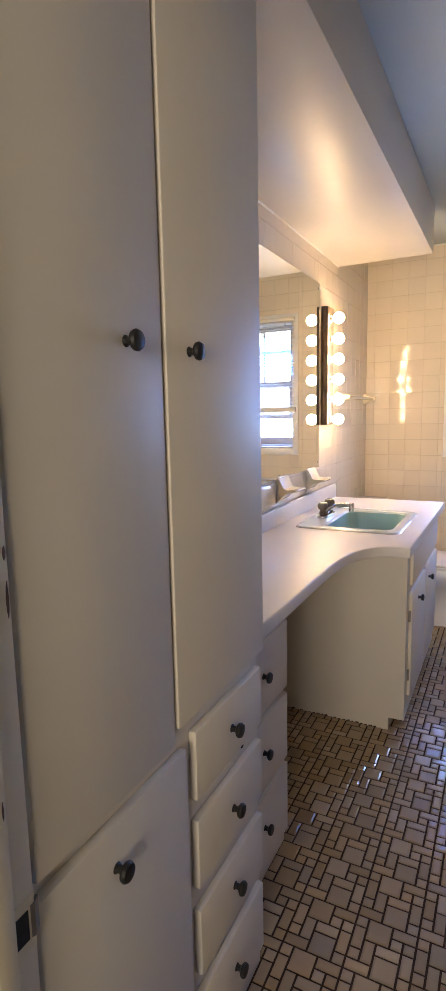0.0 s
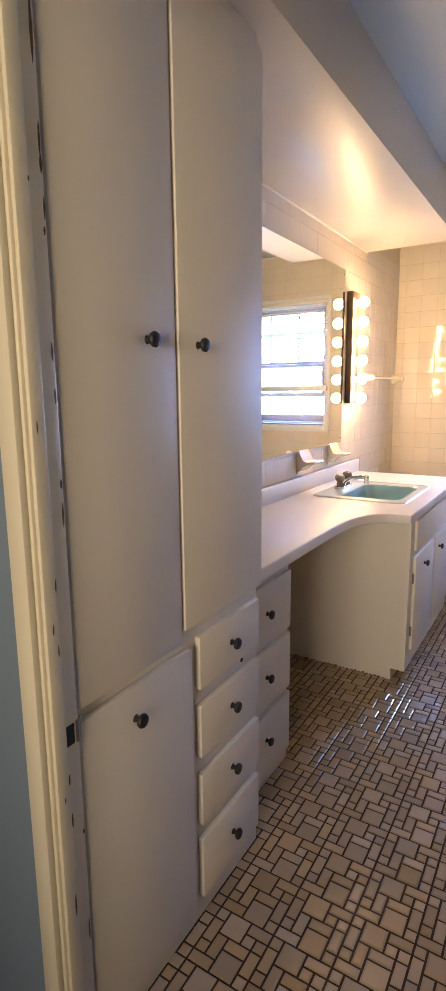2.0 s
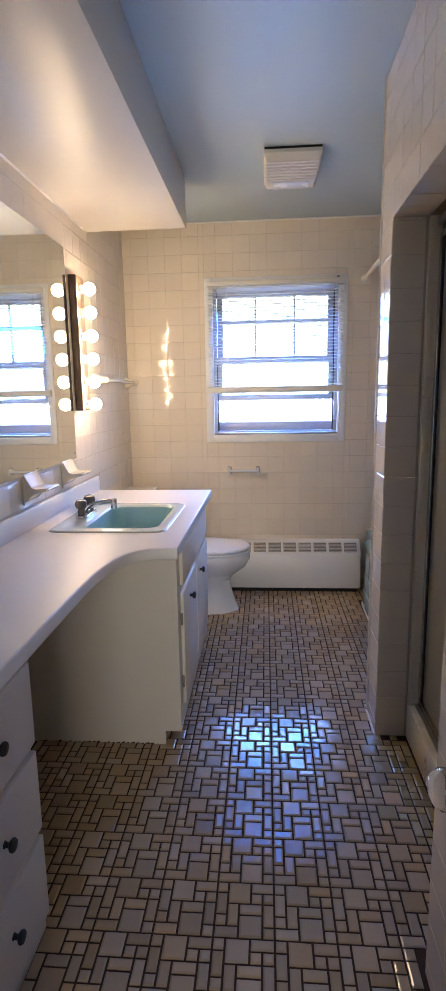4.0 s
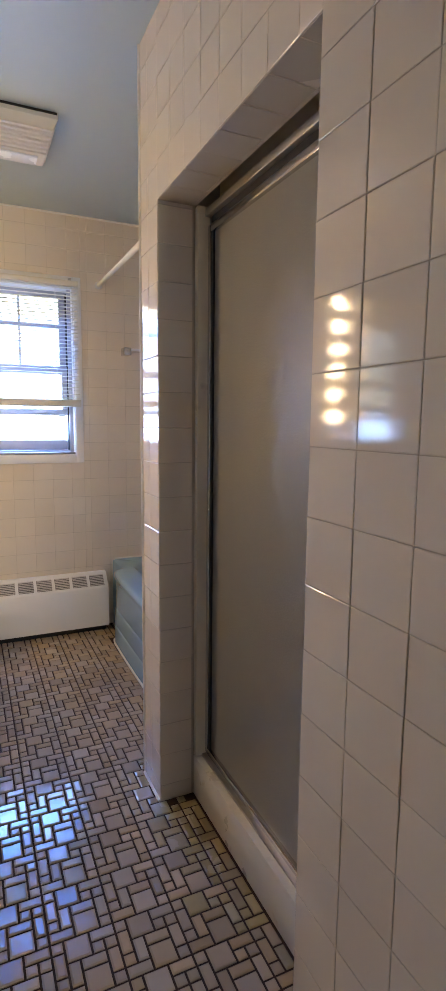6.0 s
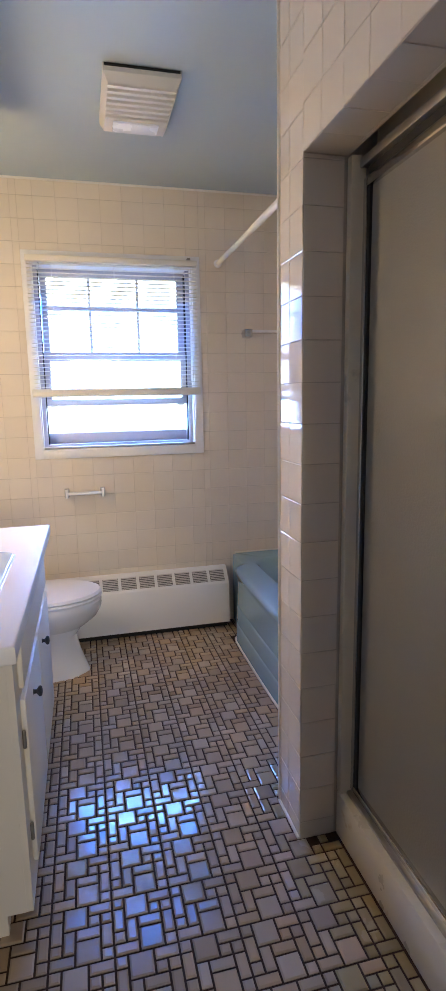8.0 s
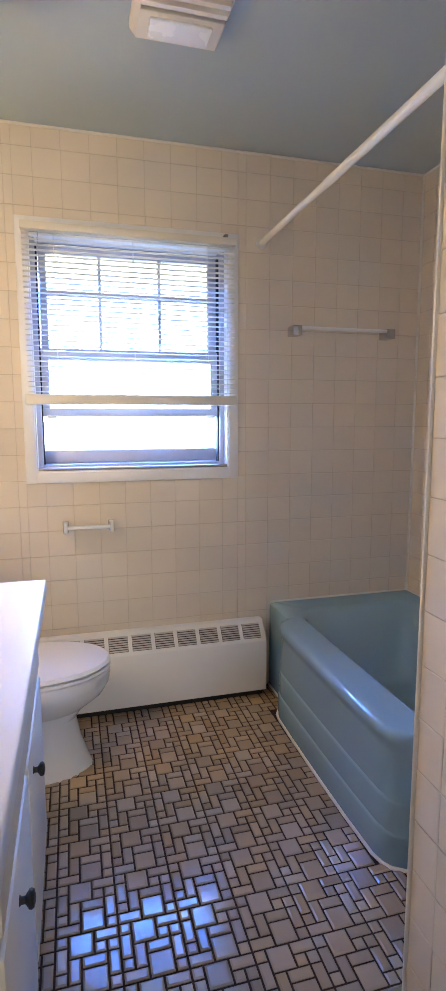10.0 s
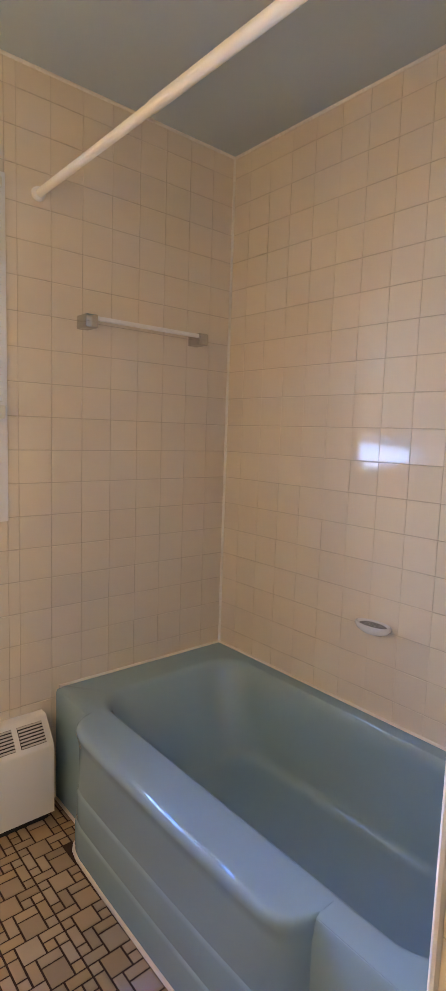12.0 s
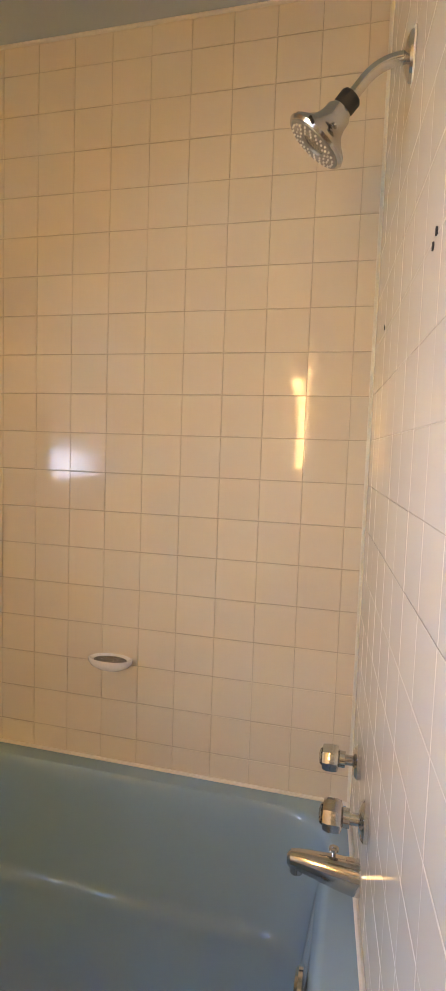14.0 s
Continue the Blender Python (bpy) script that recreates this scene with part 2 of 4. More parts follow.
def rounded(x0, x1, y0, y1, r, n=6):
    pts = []
    for cx, cy, a0 in ((x1 - r, y1 - r, 0), (x0 + r, y1 - r, 90), (x0 + r, y0 + r, 180), (x1 - r, y0 + r, 270)):
        for k in range(n + 1):
            a = radians(a0 + 90 * k / n)
            pts.append((cx + r * math.cos(a), cy + r * math.sin(a)))
    return pts


# ---------------------------------------------------------------- large structure
def many(name, boxes, mat, label, category):
    bm = bmesh.new()
    for b in boxes:
        box(bm, *b)
    return structure(name, bm, mat, label, category)


WX0, WX1, WZ0, WZ1 = 0.575, 1.415, 1.075, 2.045       # window opening
floor = structure("floor", boxed(-0.12, 2.5, -6.6, 0.12, -0.1, 0.0), MORTAR, "dark brown grout bed of the mosaic tile floor", "floor")
ceiling = structure("ceiling", boxed(-0.12, 2.5, DH, 0.12, H, H + 0.1), CEIL, "white satin painted plaster ceiling", "ceiling")
wall_window = many("wall_window", [(-0.12, WX0, 0, 0.2, 0, H), (WX1, 2.5, 0, 0.2, 0, H), (WX0, WX1, 0, 0.2, 0, WZ0), (WX0, WX1, 0, 0.2, WZ1, H)],
                   GROUT, "cream tiled outer wall with the window", "wall")
wall_vanity = structure("wall_vanity", boxed(-0.12, 0, DH, 0, 0, H), GROUT, "cream tiled wall behind vanity and toilet", "wall")
wall_tub = structure("wall_tub", boxed(W, W + 0.12, DH, 0, 0, H), GROUT, "cream tiled wall along the bathtub", "wall")
# wall between tub and shower, a little out of square
YC = -1.482
def wall_y(x):
    return PF + (YC - PF) * (x - PX) / (W - PX)
wall_shower_head = structure("wall_shower_head", prism([(PX, PN), (W, PN), (W, YC), (PX, PF)], 0, H), GROUT,
                             "cream tiled wall with shower head and taps", "wall")
SH = 1.93
wall_shower = many("wall_shower", [(NX, PX + 0.12, DY, SN, 0, H), (PX, PX + 0.12, SN, PN, SH, H)], GROUT,
                   "cream tiled wall around the shower opening", "wall")
wall_stall_back = structure("wall_stall_back", boxed(PX + 0.12, W, SN - 0.1, SN, 0, H), GROUT, "tiled side of the shower stall", "wall")
JX0, JX1, JZ = 0.47, 1.228, 2.03                          # doorway
wall_door = many("wall_door", [(-0.12, JX0 - 0.02, DH, DY, 0, H), (JX1 + 0.02, 2.5, DH, DY, 0, H), (JX0 - 0.02, JX1 + 0.02, DH, DY, JZ + 0.02, H)],
                 WALLP, "muted blue painted wall with the bathroom doorway", "wall")
hall_ceiling = structure("ceiling_hall", boxed(-1.6, 2.5, -6.6, DH, H, H + 0.1), CEIL, "white painted hall ceiling", "ceiling")
many("wall_hall", [(-1.72, -1.6, -6.6, DH, 0, H), (2.5, 2.62, -6.6, DH, 0, H), (-1.72, -0.12, DH, DH + 0.12, 0, H)], WALLP,
     "muted blue painted hall wall", "wall")
# unseen end wall, made up; its opening frames the added fill lamp
many("wall_hall_end", [(-1.72, 0.6, -6.7, -6.58, 0, H), (1.8, 2.62, -6.7, -6.58, 0, H), (0.6, 1.8, -6.7, -6.58, 0, 0.8), (0.6, 1.8, -6.7, -6.58, 2.1, H)], WALLP, "unseen blue end wall of the hall, open for the added lamp", "wall")
structure("floor_hall", boxed(-1.6, -0.12, -6.6, DH, -0.1, 0.0), DARKWOOD, "dark wooden hall floor", "floor")
SOX, SOZ, SOY = 0.525, 2.195, -0.761
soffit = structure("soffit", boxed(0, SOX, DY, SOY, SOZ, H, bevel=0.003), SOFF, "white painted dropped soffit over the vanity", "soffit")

# ---------------------------------------------------------------- vanity side
def knob(x, y, z, parent):
    m = Matrix.Translation((x, y, z)) @ Matrix.Rotation(radians(90), 4, "Y")
    return part("knob", lathe([(0.009, 0), (0.008, 0.002), (0.006, 0.004), (0.006, 0.010), (0.010, 0.013), (0.0142, 0.016), (0.0152, 0.020), (0.013, 0.024), (0.006, 0.026)], m, 20),
                BLACK, parent, "round black metal knob")


CX = 0.465
linen = thing("linen_cabinet", "tall white painted linen cabinet with black knobs", "cabinet")
part("body", boxed(0.003, CX - 0.018, DY + 0.004, -3.01, 0.0, SOZ - 0.002, bevel=0.002), PAINT, linen)
def front(name, x, y0, y1, z0, z1, parent, kn=None):
    d = part(name, boxed(x - 0.018, x, y0, y1, z0, z1, bevel=0.005), PAINT, parent)
    if kn:
        knob(x - 0.001, kn[0], kn[1], d)
    return d
front("door", CX, -3.701, -3.386, 0.800, 2.15, linen, (-3.478, 1.455))
front("door", CX + 0.003, -3.380, -3.016, 0.826, 2.15, linen, (-3.312, 1.455))
front("door", CX, -3.701, -3.352, 0.06, 0.776, linen, (-3.555, 0.708))
for z0, z1, k in ((0.652, 0.789, 0.720), (0.470, 0.612, 0.541), (0.282, 0.425, 0.360), (0.070, 0.243, 0.160)):
    front("drawer", CX, -3.322, -3.026, z0, z1, linen, (-3.178, k))

part("screw_hole", lathe([(0.006, 0.0), (0.005, 0.002)], Matrix.Translation((CX - 0.018, -3.097, 0.630)) @ Matrix.Rotation(radians(90), 4, "Y"), 10), DARK, linen, "dark hole left by a knob")

VX = 0.375
chest = thing("drawer_cabinet", "white painted drawer unit under the vanity top", "cabinet")
part("body", boxed(0.003, VX - 0.018, -3.004, -2.61, 0.0, 0.803, bevel=0.002), PAINT, chest)
for z0, z1, k in ((0.535, 0.745, 0.645), (0.305, 0.515, 0.42), (0.06, 0.285, 0.19)):
    front("drawer", VX, -2.995, -2.62, z0, z1, chest, (-2.805, k))

SX = 0.60
sinkcab = thing("sink_cabinet", "white painted sink cabinet with black knobs", "cabinet")
PY = -1.84
side = prism([(0.003, 0.0), (0.535, 0.0), (0.535, 0.06), (SX - 0.018, 0.06), (SX - 0.018, 0.803), (0.003, 0.803)], PY, PY + 0.02, axis="y")
part("side_panel", side, PAINT, sinkcab)
side = prism([(0.003, 0.0), (0.535, 0.0), (0.535, 0.06), (SX - 0.018, 0.06), (SX - 0.018, 0.803), (0.003, 0.803)], -0.90, -0.88, axis="y")
part("side_panel", side, PAINT, sinkcab)
part("face_frame", boxed(SX - 0.02, SX - 0.002, PY + 0.001, -0.881, 0.06, 0.803), PAINT, sinkcab)
part("toe_kick", boxed(0.517, 0.533, PY + 0.02, -0.90, 0.0, 0.06), PAINT, sinkcab)
def sinkdoor(y0, y1, z0, z1, k=None):
    d = part("door", boxed(SX - 0.003, SX + 0.012, y0, y1, z0, z1, bevel=0.005), PAINT, sinkcab)
    if k:
        knob(SX + 0.011, k[0], k[1], d)
sinkdoor(-1.77, -1.37, 0.14, 0.60, (-1.60, 0.53))
sinkdoor(-1.34, -0.92, 0.14, 0.60, (-1.25, 0.53))
sinkdoor(-1.77, -0.92, 0.63, 0.77)

for hy, hz in ((-1.782, 0.24), (-1.782, 0.50), (-0.908, 0.24), (-0.908, 0.50)):
    part("hinge", lathe([(0.004, -0.024), (0.0048, -0.022), (0.0048, 0.022), (0.004, 0.024)], Matrix.Translation((SX + 0.003, hy, hz)), 12), STEEL, sinkcab, "painted steel door hinge")
grime = random.Random(3)
for k in range(26):
    gx = 0.02 + 0.0196 * k
    gh = grime.uniform(0.003, 0.011)
    part("grime", prism([(gx, 0.0), (gx + 0.019, 0.0), (gx + grime.uniform(0.012, 0.018), gh), (gx + grime.uniform(0.001, 0.006), gh * 0.7)], PY - 0.0015, PY + 0.001, axis="y"), DARKWOOD, sinkcab, "dark grime at the floor", smooth=False)

# worktop with the curved front
CT, CB = 0.847, 0.806
outline = [(0.002, -3.006), (0.429, -3.006), (0.429, -2.42)]
for k in range(1, 13):
    a = k / 12
    # eases from along the wall to straight out
    outline.append((0.429 + 0.141 * a ** 2.2, -2.42 + 0.405 * (1 - (1 - a) ** 1.8)))
outline += [(0.632, -2.012), (0.637, -0.837), (0.002, -0.837)]
top = thing("worktop", "white laminate vanity top with a curved front edge", "worktop")
SKX0, SKX1, SKY0, SKY1 = 0.10, 0.55, -1.80, -1.25
def worktop():
    bm = bmesh.new()
    outer = [bm.verts.new((x, y, CT)) for x, y in outline]
    inner = [bm.verts.new((x, y, CT)) for x, y in rounded(SKX0 + 0.02, SKX1 - 0.02, SKY0 + 0.02, SKY1 - 0.02, 0.05)]
    edges = [bm.edges.new((l[k], l[(k + 1) % len(l)])) for l in (outer, inner) for k in range(len(l))]
    bmesh.ops.triangle_fill(bm, use_beauty=True, edges=edges)
    faces = bm.faces[:]
    new_geom = bmesh.ops.extrude_face_region(bm, geom=faces)["geom"]
    for v in new_geom:
        if isinstance(v, bmesh.types.BMVert):
            v.co.z = CB
    bmesh.ops.recalc_face_normals(bm, faces=bm.faces[:])
    edge = [e for e in bm.edges if e.is_manifold and e.calc_face_angle() > 1.2 and abs(e.verts[0].co.z - e.verts[1].co.z) < 1e-6
            and not (SKX0 < e.verts[0].co.x < SKX1 and SKY0 < e.verts[0].co.y < SKY1)]
    bmesh.ops.bevel(bm, geom=edge, offset=0.006, segments=3, profile=0.5, affect="EDGES")
    return bm
slab = part("slab", worktop(), LAM, top)
part("backsplash", boxed(0.002, 0.022, -3.006, -0.837, CT, 0.927, bevel=0.005), LAM, top)

# ---------------------------------------------------------------- door side
def jamb_boxes():
    trim = thing("door_1", "cream painted door frame with worn, chipped edges", "door frame", kind="structure")
    part("jamb", boxed(JX0 - 0.02, JX0, DH - 0.002, DY + 0.002, 0, JZ, bevel=0.003), TRIM, trim)
    part("jamb", boxed(JX1, JX1 + 0.02, DH - 0.002, DY + 0.002, 0, JZ, bevel=0.003), TRIM, trim)
    part("head", boxed(JX0 - 0.02, JX1 + 0.02, DH - 0.002, DY + 0.002, JZ, JZ + 0.02, bevel=0.003), TRIM, trim)
    part("stop", boxed(JX0, JX0 + 0.010, DH + 0.002, DH + 0.030, 0, JZ, bevel=0.004), TRIM, trim)
    part("stop", boxed(JX1 - 0.010, JX1, DH + 0.002, DH + 0.030, 0, JZ, bevel=0.004), TRIM, trim)
    part("casing", boxed(JX0 - 0.046, JX0 - 0.006, DH - 0.016, DH, 0, JZ + 0.07, bevel=0.005), TRIM, trim)
    part("casing", boxed(JX1 + 0.008, JX1 + 0.075, DH - 0.018, DH, 0, JZ + 0.07, bevel=0.005), TRIM, trim)
    part("casing", boxed(JX0 - 0.075, JX1 + 0.075, DH - 0.018, DH, JZ + 0.008, JZ + 0.075, bevel=0.005), TRIM, trim)
    return trim
frame_1 = jamb_boxes()

door = thing("bathroom_door", "white painted bathroom door standing open", "door")
part("leaf", boxed(1.188, 1.223, -3.672, -3.115, 0.01, 2.01, bevel=0.003), PAINT, door)

# ---------------------------------------------------------------- tub
tub = thing("bathtub", "glossy pale blue enamelled steel bathtub against the tiled walls", "bathtub")
TX, TZ = 1.622, 0.42
rings = []
def oval(x0, x1, y0, y1, r, z):
    return [Vector((x, y, z)) for x, y in rounded(x0, x1, y0, y1, r, 8)]
YT = -1.54
rings = [oval(TX + 0.01, W - 0.002, YT, -0.002, 0.012, 0.02), oval(TX, W - 0.002, YT, -0.002, 0.012, TZ - 0.02),
         oval(TX + 0.004, W - 0.002, YT, -0.002, 0.012, TZ - 0.006), oval(TX + 0.014, W - 0.004, YT, -0.004, 0.02, TZ),
         oval(TX + 0.062, W - 0.045, YC + 0.034, -0.13, 0.13, TZ), oval(TX + 0.072, W - 0.054, YC + 0.042, -0.142, 0.13, TZ - 0.004),
         oval(TX + 0.084, W - 0.062, YC + 0.052, -0.155, 0.13, TZ - 0.018),
         oval(TX + 0.104, W - 0.074, YC + 0.068, -0.185, 0.135, 0.32), oval(TX + 0.124, W - 0.090, YC + 0.092, -0.265, 0.135, 0.15),
         oval(TX + 0.129, W - 0.095, YC + 0.099, -0.282, 0.130, 0.120), oval(TX + 0.138, W - 0.103, YC + 0.110, -0.296, 0.125, 0.102),
         oval(TX + 0.152, W - 0.116, YC + 0.126, -0.314, 0.115, 0.091), oval(TX + 0.175, W - 0.138, YC + 0.150, -0.338, 0.10, 0.086),
         oval(TX + 0.25, W - 0.21, YC + 0.23, -0.42, 0.08, 0.083)]
part("basin", loft(rings), BLUE, tub)

# apron of the tub: end blocks, rolled lip, stepped face
def apron(y0, y1, prof):
    return loft([[Vector((x, y, z)) for x, z in prof] for y in (y0, y1)])
end_prof = [(TX + 0.02, 0.0), (TX - 0.002, 0.0), (TX - 0.002, TZ - 0.02), (TX + 0.002, TZ - 0.008), (TX + 0.02, TZ - 0.003)]
def bowed(off):
    # the skirt stands proud of the end blocks by off, under a rolled lip
    k = off
    pts = [(0.0, 0.0), (0.0, 0.098), (0.002, 0.104), (0.006, 0.108), (0.006, 0.196), (0.008, 0.203), (0.012, 0.208), (0.013, 0.350), (0.010, 0.368),
           (0.005, 0.382), (0.002, 0.393), (0.002, 0.402), (0.005, 0.411), (0.011, 0.417), (0.020, 0.4205), (0.040, 0.4215)]
    ring = [(TX - 0.001 - k + x, z) for x, z in pts]
    return [(TX + 0.05, 0.0)] + ring + [(TX + 0.055, 0.4205), (TX + 0.055, 0.38)]
stations = [(-0.235, 0.0), (-0.243, 0.022), (-0.258, 0.046), (-0.285, 0.062), (-0.33, 0.070), (-0.50, 0.074), (-0.75, 0.076), (-0.95, 0.075), (-1.110, 0.071),
            (-1.153, 0.062), (-1.177, 0.046), (-1.192, 0.022), (-1.200, 0.0)]
skirt = loft([[Vector((x, y, z)) for x, z in bowed(o)] for y, o in stations])
part("apron", skirt, BLUE, tub, "stepped blue tub apron with a rolled lip")
part("end_block", apron(-0.003, -0.25, end_prof), BLUE, tub)
part("end_block", apron(-1.187, PF + 0.006, end_prof), BLUE, tub)
part("caulk", tube([(TX - 0.004, -0.01, 0.003), (TX - 0.004, -0.236, 0.003)] + [(TX - 0.004 - o, y, 0.003) for y, o in stations[1:-1]] + [(TX - 0.004, -1.207, 0.003), (TX - 0.004, PF, 0.003)], 0.006, 8), CAULK, tub)
bead = tube([(TX + 0.01, -0.004, TZ + 0.001), (W - 0.006, -0.004, TZ + 0.001)], 0.006, 8)
tube([(W - 0.005, -0.006, TZ + 0.001), (W - 0.005, YC + 0.01, TZ + 0.001)], 0.006, 8, bead)
tube([(W - 0.006, YC + 0.006, TZ + 0.001), (TX + 0.01, wall_y(TX) + 0.006, TZ + 0.001)], 0.006, 8, bead)
part("caulk", bead, CAULK, tub, "white caulk bead along the tiles")
def to_plus_y(x, y, z):
    return Matrix.Translation((x, y, z)) @ Matrix.Rotation(radians(-90), 4, "X")
part("overflow_plate", lathe([(0.042, 0), (0.042, 0.008), (0.036, 0.014), (0.014, 0.016), (0.003, 0.0165)], to_plus_y(1.915, YC + 0.071, 0.330), 28), CHROME, tub, "round chrome overflow plate")

# taps and shower on the out-of-square wall
def tap(x, z):
    t = thing("tub_tap", "chrome tub tap with a faceted clear handle", "tap", "tub taps")
    y = wall_y(x)
    part("escutcheon", lathe([(0.037, 0.0), (0.038, 0.009), (0.031, 0.015), (0.018, 0.019)], to_plus_y(x, y, z), 8), CHROME, t)
    part("stem", lathe([(0.011, 0.008), (0.011, 0.034), (0.0175, 0.035), (0.0175, 0.047), (0.015, 0.049)], to_plus_y(x, y, z), 20), CHROME, t)
    h = part("handle", lathe([(0.016, 0.048), (0.0255, 0.051), (0.027, 0.058), (0.027, 0.076), (0.024, 0.084), (0.014, 0.085)], to_plus_y(x, y, z) @ Matrix.Diagonal((1.12, 1.12, 1, 1)), 8), CHROME, t)
    part("handle_cap", lathe([(0.020, 0.0845), (0.016, 0.090), (0.008, 0.092)], to_plus_y(x, y, z), 8), ACRYLIC, h)
tap(2.160, 0.660)
tap(1.963, 0.656)
spout = thing("tub_spout", "worn chrome tub spout with a diverter knob", "tub spout")
sy = wall_y(2.056)
SPX, SPZ = 2.056, 0.470
prof = [(0.000, 0.036, 0.0), (0.015, 0.036, 0.0), (0.05, 0.033, 0.004), (0.09, 0.027, 0.009), (0.125, 0.022, 0.013), (0.143, 0.019, 0.013), (0.150, 0.011, 0.012)]
rings = [[Vector((SPX + 0.85 * r * math.cos(2 * math.pi * k / 24), sy + d, SPZ + dz + r * math.sin(2 * math.pi * k / 24))) for k in range(24)] for d, r, dz in prof]
part("body", loft(rings), CHROME, spout)
part("outlet", lathe([(0.014, -0.026), (0.016, -0.004)], Matrix.Translation((SPX, sy + 0.130, SPZ + 0.012)), 18), CHROME, spout)
part("diverter_knob", lathe([(0.004, 0), (0.004, 0.014), (0.010, 0.016), (0.010, 0.021), (0.005, 0.023)], Matrix.Translation((SPX, sy + 0.055, SPZ + 0.034)), 16), CHROME, spout)
shower = thing("shower_head", "chrome shower head on a bent wall arm", "shower head")
AX, AZ = 1.955, 1.994
ay = wall_y(AX)
part("flange", lathe([(0.037, 0.003), (0.036, 0.008), (0.024, 0.014), (0.012, 0.017)], to_plus_y(AX, ay, AZ), 28), CHROME, shower)
part("flange_gasket", lathe([(0.042, 0.0), (0.042, 0.003)], to_plus_y(AX, ay, AZ), 28), PLASTIC, shower, "white gasket behind the flange")
path = []
for k in range(9):
    a = radians(50 * k / 8)
    path.append((AX, ay + 0.018 + 0.080 * math.sin(a), AZ - 0.080 * (1 - math.cos(a))))
tip = Vector(path[-1])
way = Vector((0, math.cos(radians(50)), -math.sin(radians(50))))
part("arm", tube([(AX, ay + 0.005, AZ), (AX, ay + 0.012, AZ)] + path + [tip + way * 0.03], 0.0105, 16), CHROME, shower)
aim = Matrix.Translation(tip + way * 0.028) @ way.to_track_quat("Z", "Y").to_matrix().to_4x4() @ Matrix.Diagonal((1.34, 1.34, 1.02, 1))
part("collar", lathe([(0.0125, 0), (0.0145, 0.003), (0.0145, 0.022), (0.0125, 0.027)], aim, 10), RUBBER, shower, "black ribbed plastic collar")
part("head", lathe([(0.014, 0.026), (0.018, 0.034), (0.019, 0.048), (0.022, 0.058), (0.030, 0.070), (0.042, 0.082), (0.0445, 0.089), (0.042, 0.094)], aim, 32), CHROME, shower)
face = part("spray_face", lathe([(0.0405, 0.0925), (0.039, 0.096), (0.018, 0.097), (0.016, 0.094), (0.004, 0.094)], aim, 32), STEEL, shower, "grey spray face with nozzles")
noz = bmesh.new()
for r, n in ((0.034, 24), (0.027, 18), (0.021, 12)):
    for k in range(n):
        a = 2 * math.pi * k / n
        lathe([(0.0017, 0.095), (0.0012, 0.099)], aim @ Matrix.Translation((r * math.cos(a), r * math.sin(a), 0)), 6, noz)
part("nozzles", noz, PLASTIC, face)
part("lever", tube([aim @ Vector((0.040, 0, 0.088)), aim @ Vector((0.058, 0, 0.092))], 0.003, 8), BLACK, shower)
for hx, hz in ((2.170, 1.602), (1.655, 1.583), (1.638, 1.594)):
    part("screw_hole", lathe([(0.006, 0.0), (0.005, 0.0035)], to_plus_y(hx, wall_y(hx), hz), 10), DARK, wall_shower_head, "dark screw hole in the tile", False)
dish = thing("tub_soap_dish", "white ceramic soap dish with grey soap residue", "soap dish")
dpos = (W - 0.004, -0.806, 0.735)
rr = []
for s, dz in ((0.55, -0.024), (0.85, -0.015), (1.0, -0.002), (1.0, 0.006), (0.93, 0.0075), (0.84, 0.003), (0.62, -0.003)):
    rr.append([Vector((dpos[0] - 0.033 + 0.036 * s * math.cos(2 * math.pi * k / 28), dpos[1] + 0.066 * s * math.sin(2 * math.pi * k / 28), dpos[2] + dz)) for k in range(28)])
part("bowl", loft(rr), PORC, dish)
part("residue", lathe([(0.027, 0), (0.024, 0.002), (0.01, 0.003)], Matrix.Translation((dpos[0] - 0.033, dpos[1], dpos[2] + 0.0015)) @ Matrix.Diagonal((1.0, 1.85, 1, 1)), 20), SOAPY, dish)

# curtain rod and towel bar over the tub
rod = thing("curtain_rod", "white shower curtain rod above the bathtub", "curtain rod")
part("pole", tube([(1.562, -0.004, 2.068), (1.566, -0.66, 2.07)], 0.0125, 24), ROD, rod)
part("pole", tube([(1.566, -0.655, 2.07), (1.57, PF + 0.02, 2.072)], 0.0145, 24), ROD, rod)
part("end_cup", lathe([(0.022, 0), (0.021, 0.010), (0.014, 0.016)], Matrix.Translation((1.562, -0.002, 2.068)) @ Matrix.Rotation(radians(90), 4, "X"), 20), WHITEP, rod)
bar = thing("towel_bar", "white towel bar on square chrome brackets", "towel bar")
part("rail", boxed(1.705, 2.205, -0.072, -0.060, 1.698, 1.712, bevel=0.002), WHITEP, bar)
for x in (1.715, 2.185):
    part("bracket", boxed(x - 0.022, x + 0.022, -0.075, -0.002, 1.672, 1.716, bevel=0.004), CHROME, bar, "square chrome bracket")
roll = thing("toilet_paper_holder", "white ceramic toilet paper holder without a roll", "paper holder")
part("spindle", tube([(0.69, -0.058, 0.843), (0.87, -0.058, 0.843)], 0.009, 14), PORC, roll)
for x in (0.684, 0.876):
    part("post", prism([(x - 0.013, -0.002), (x + 0.013, -0.002), (x + 0.010, -0.05), (x + 0.006, -0.074), (x - 0.006, -0.074), (x - 0.010, -0.05)], 0.820, 0.866, bevel=0.004), PORC, roll)

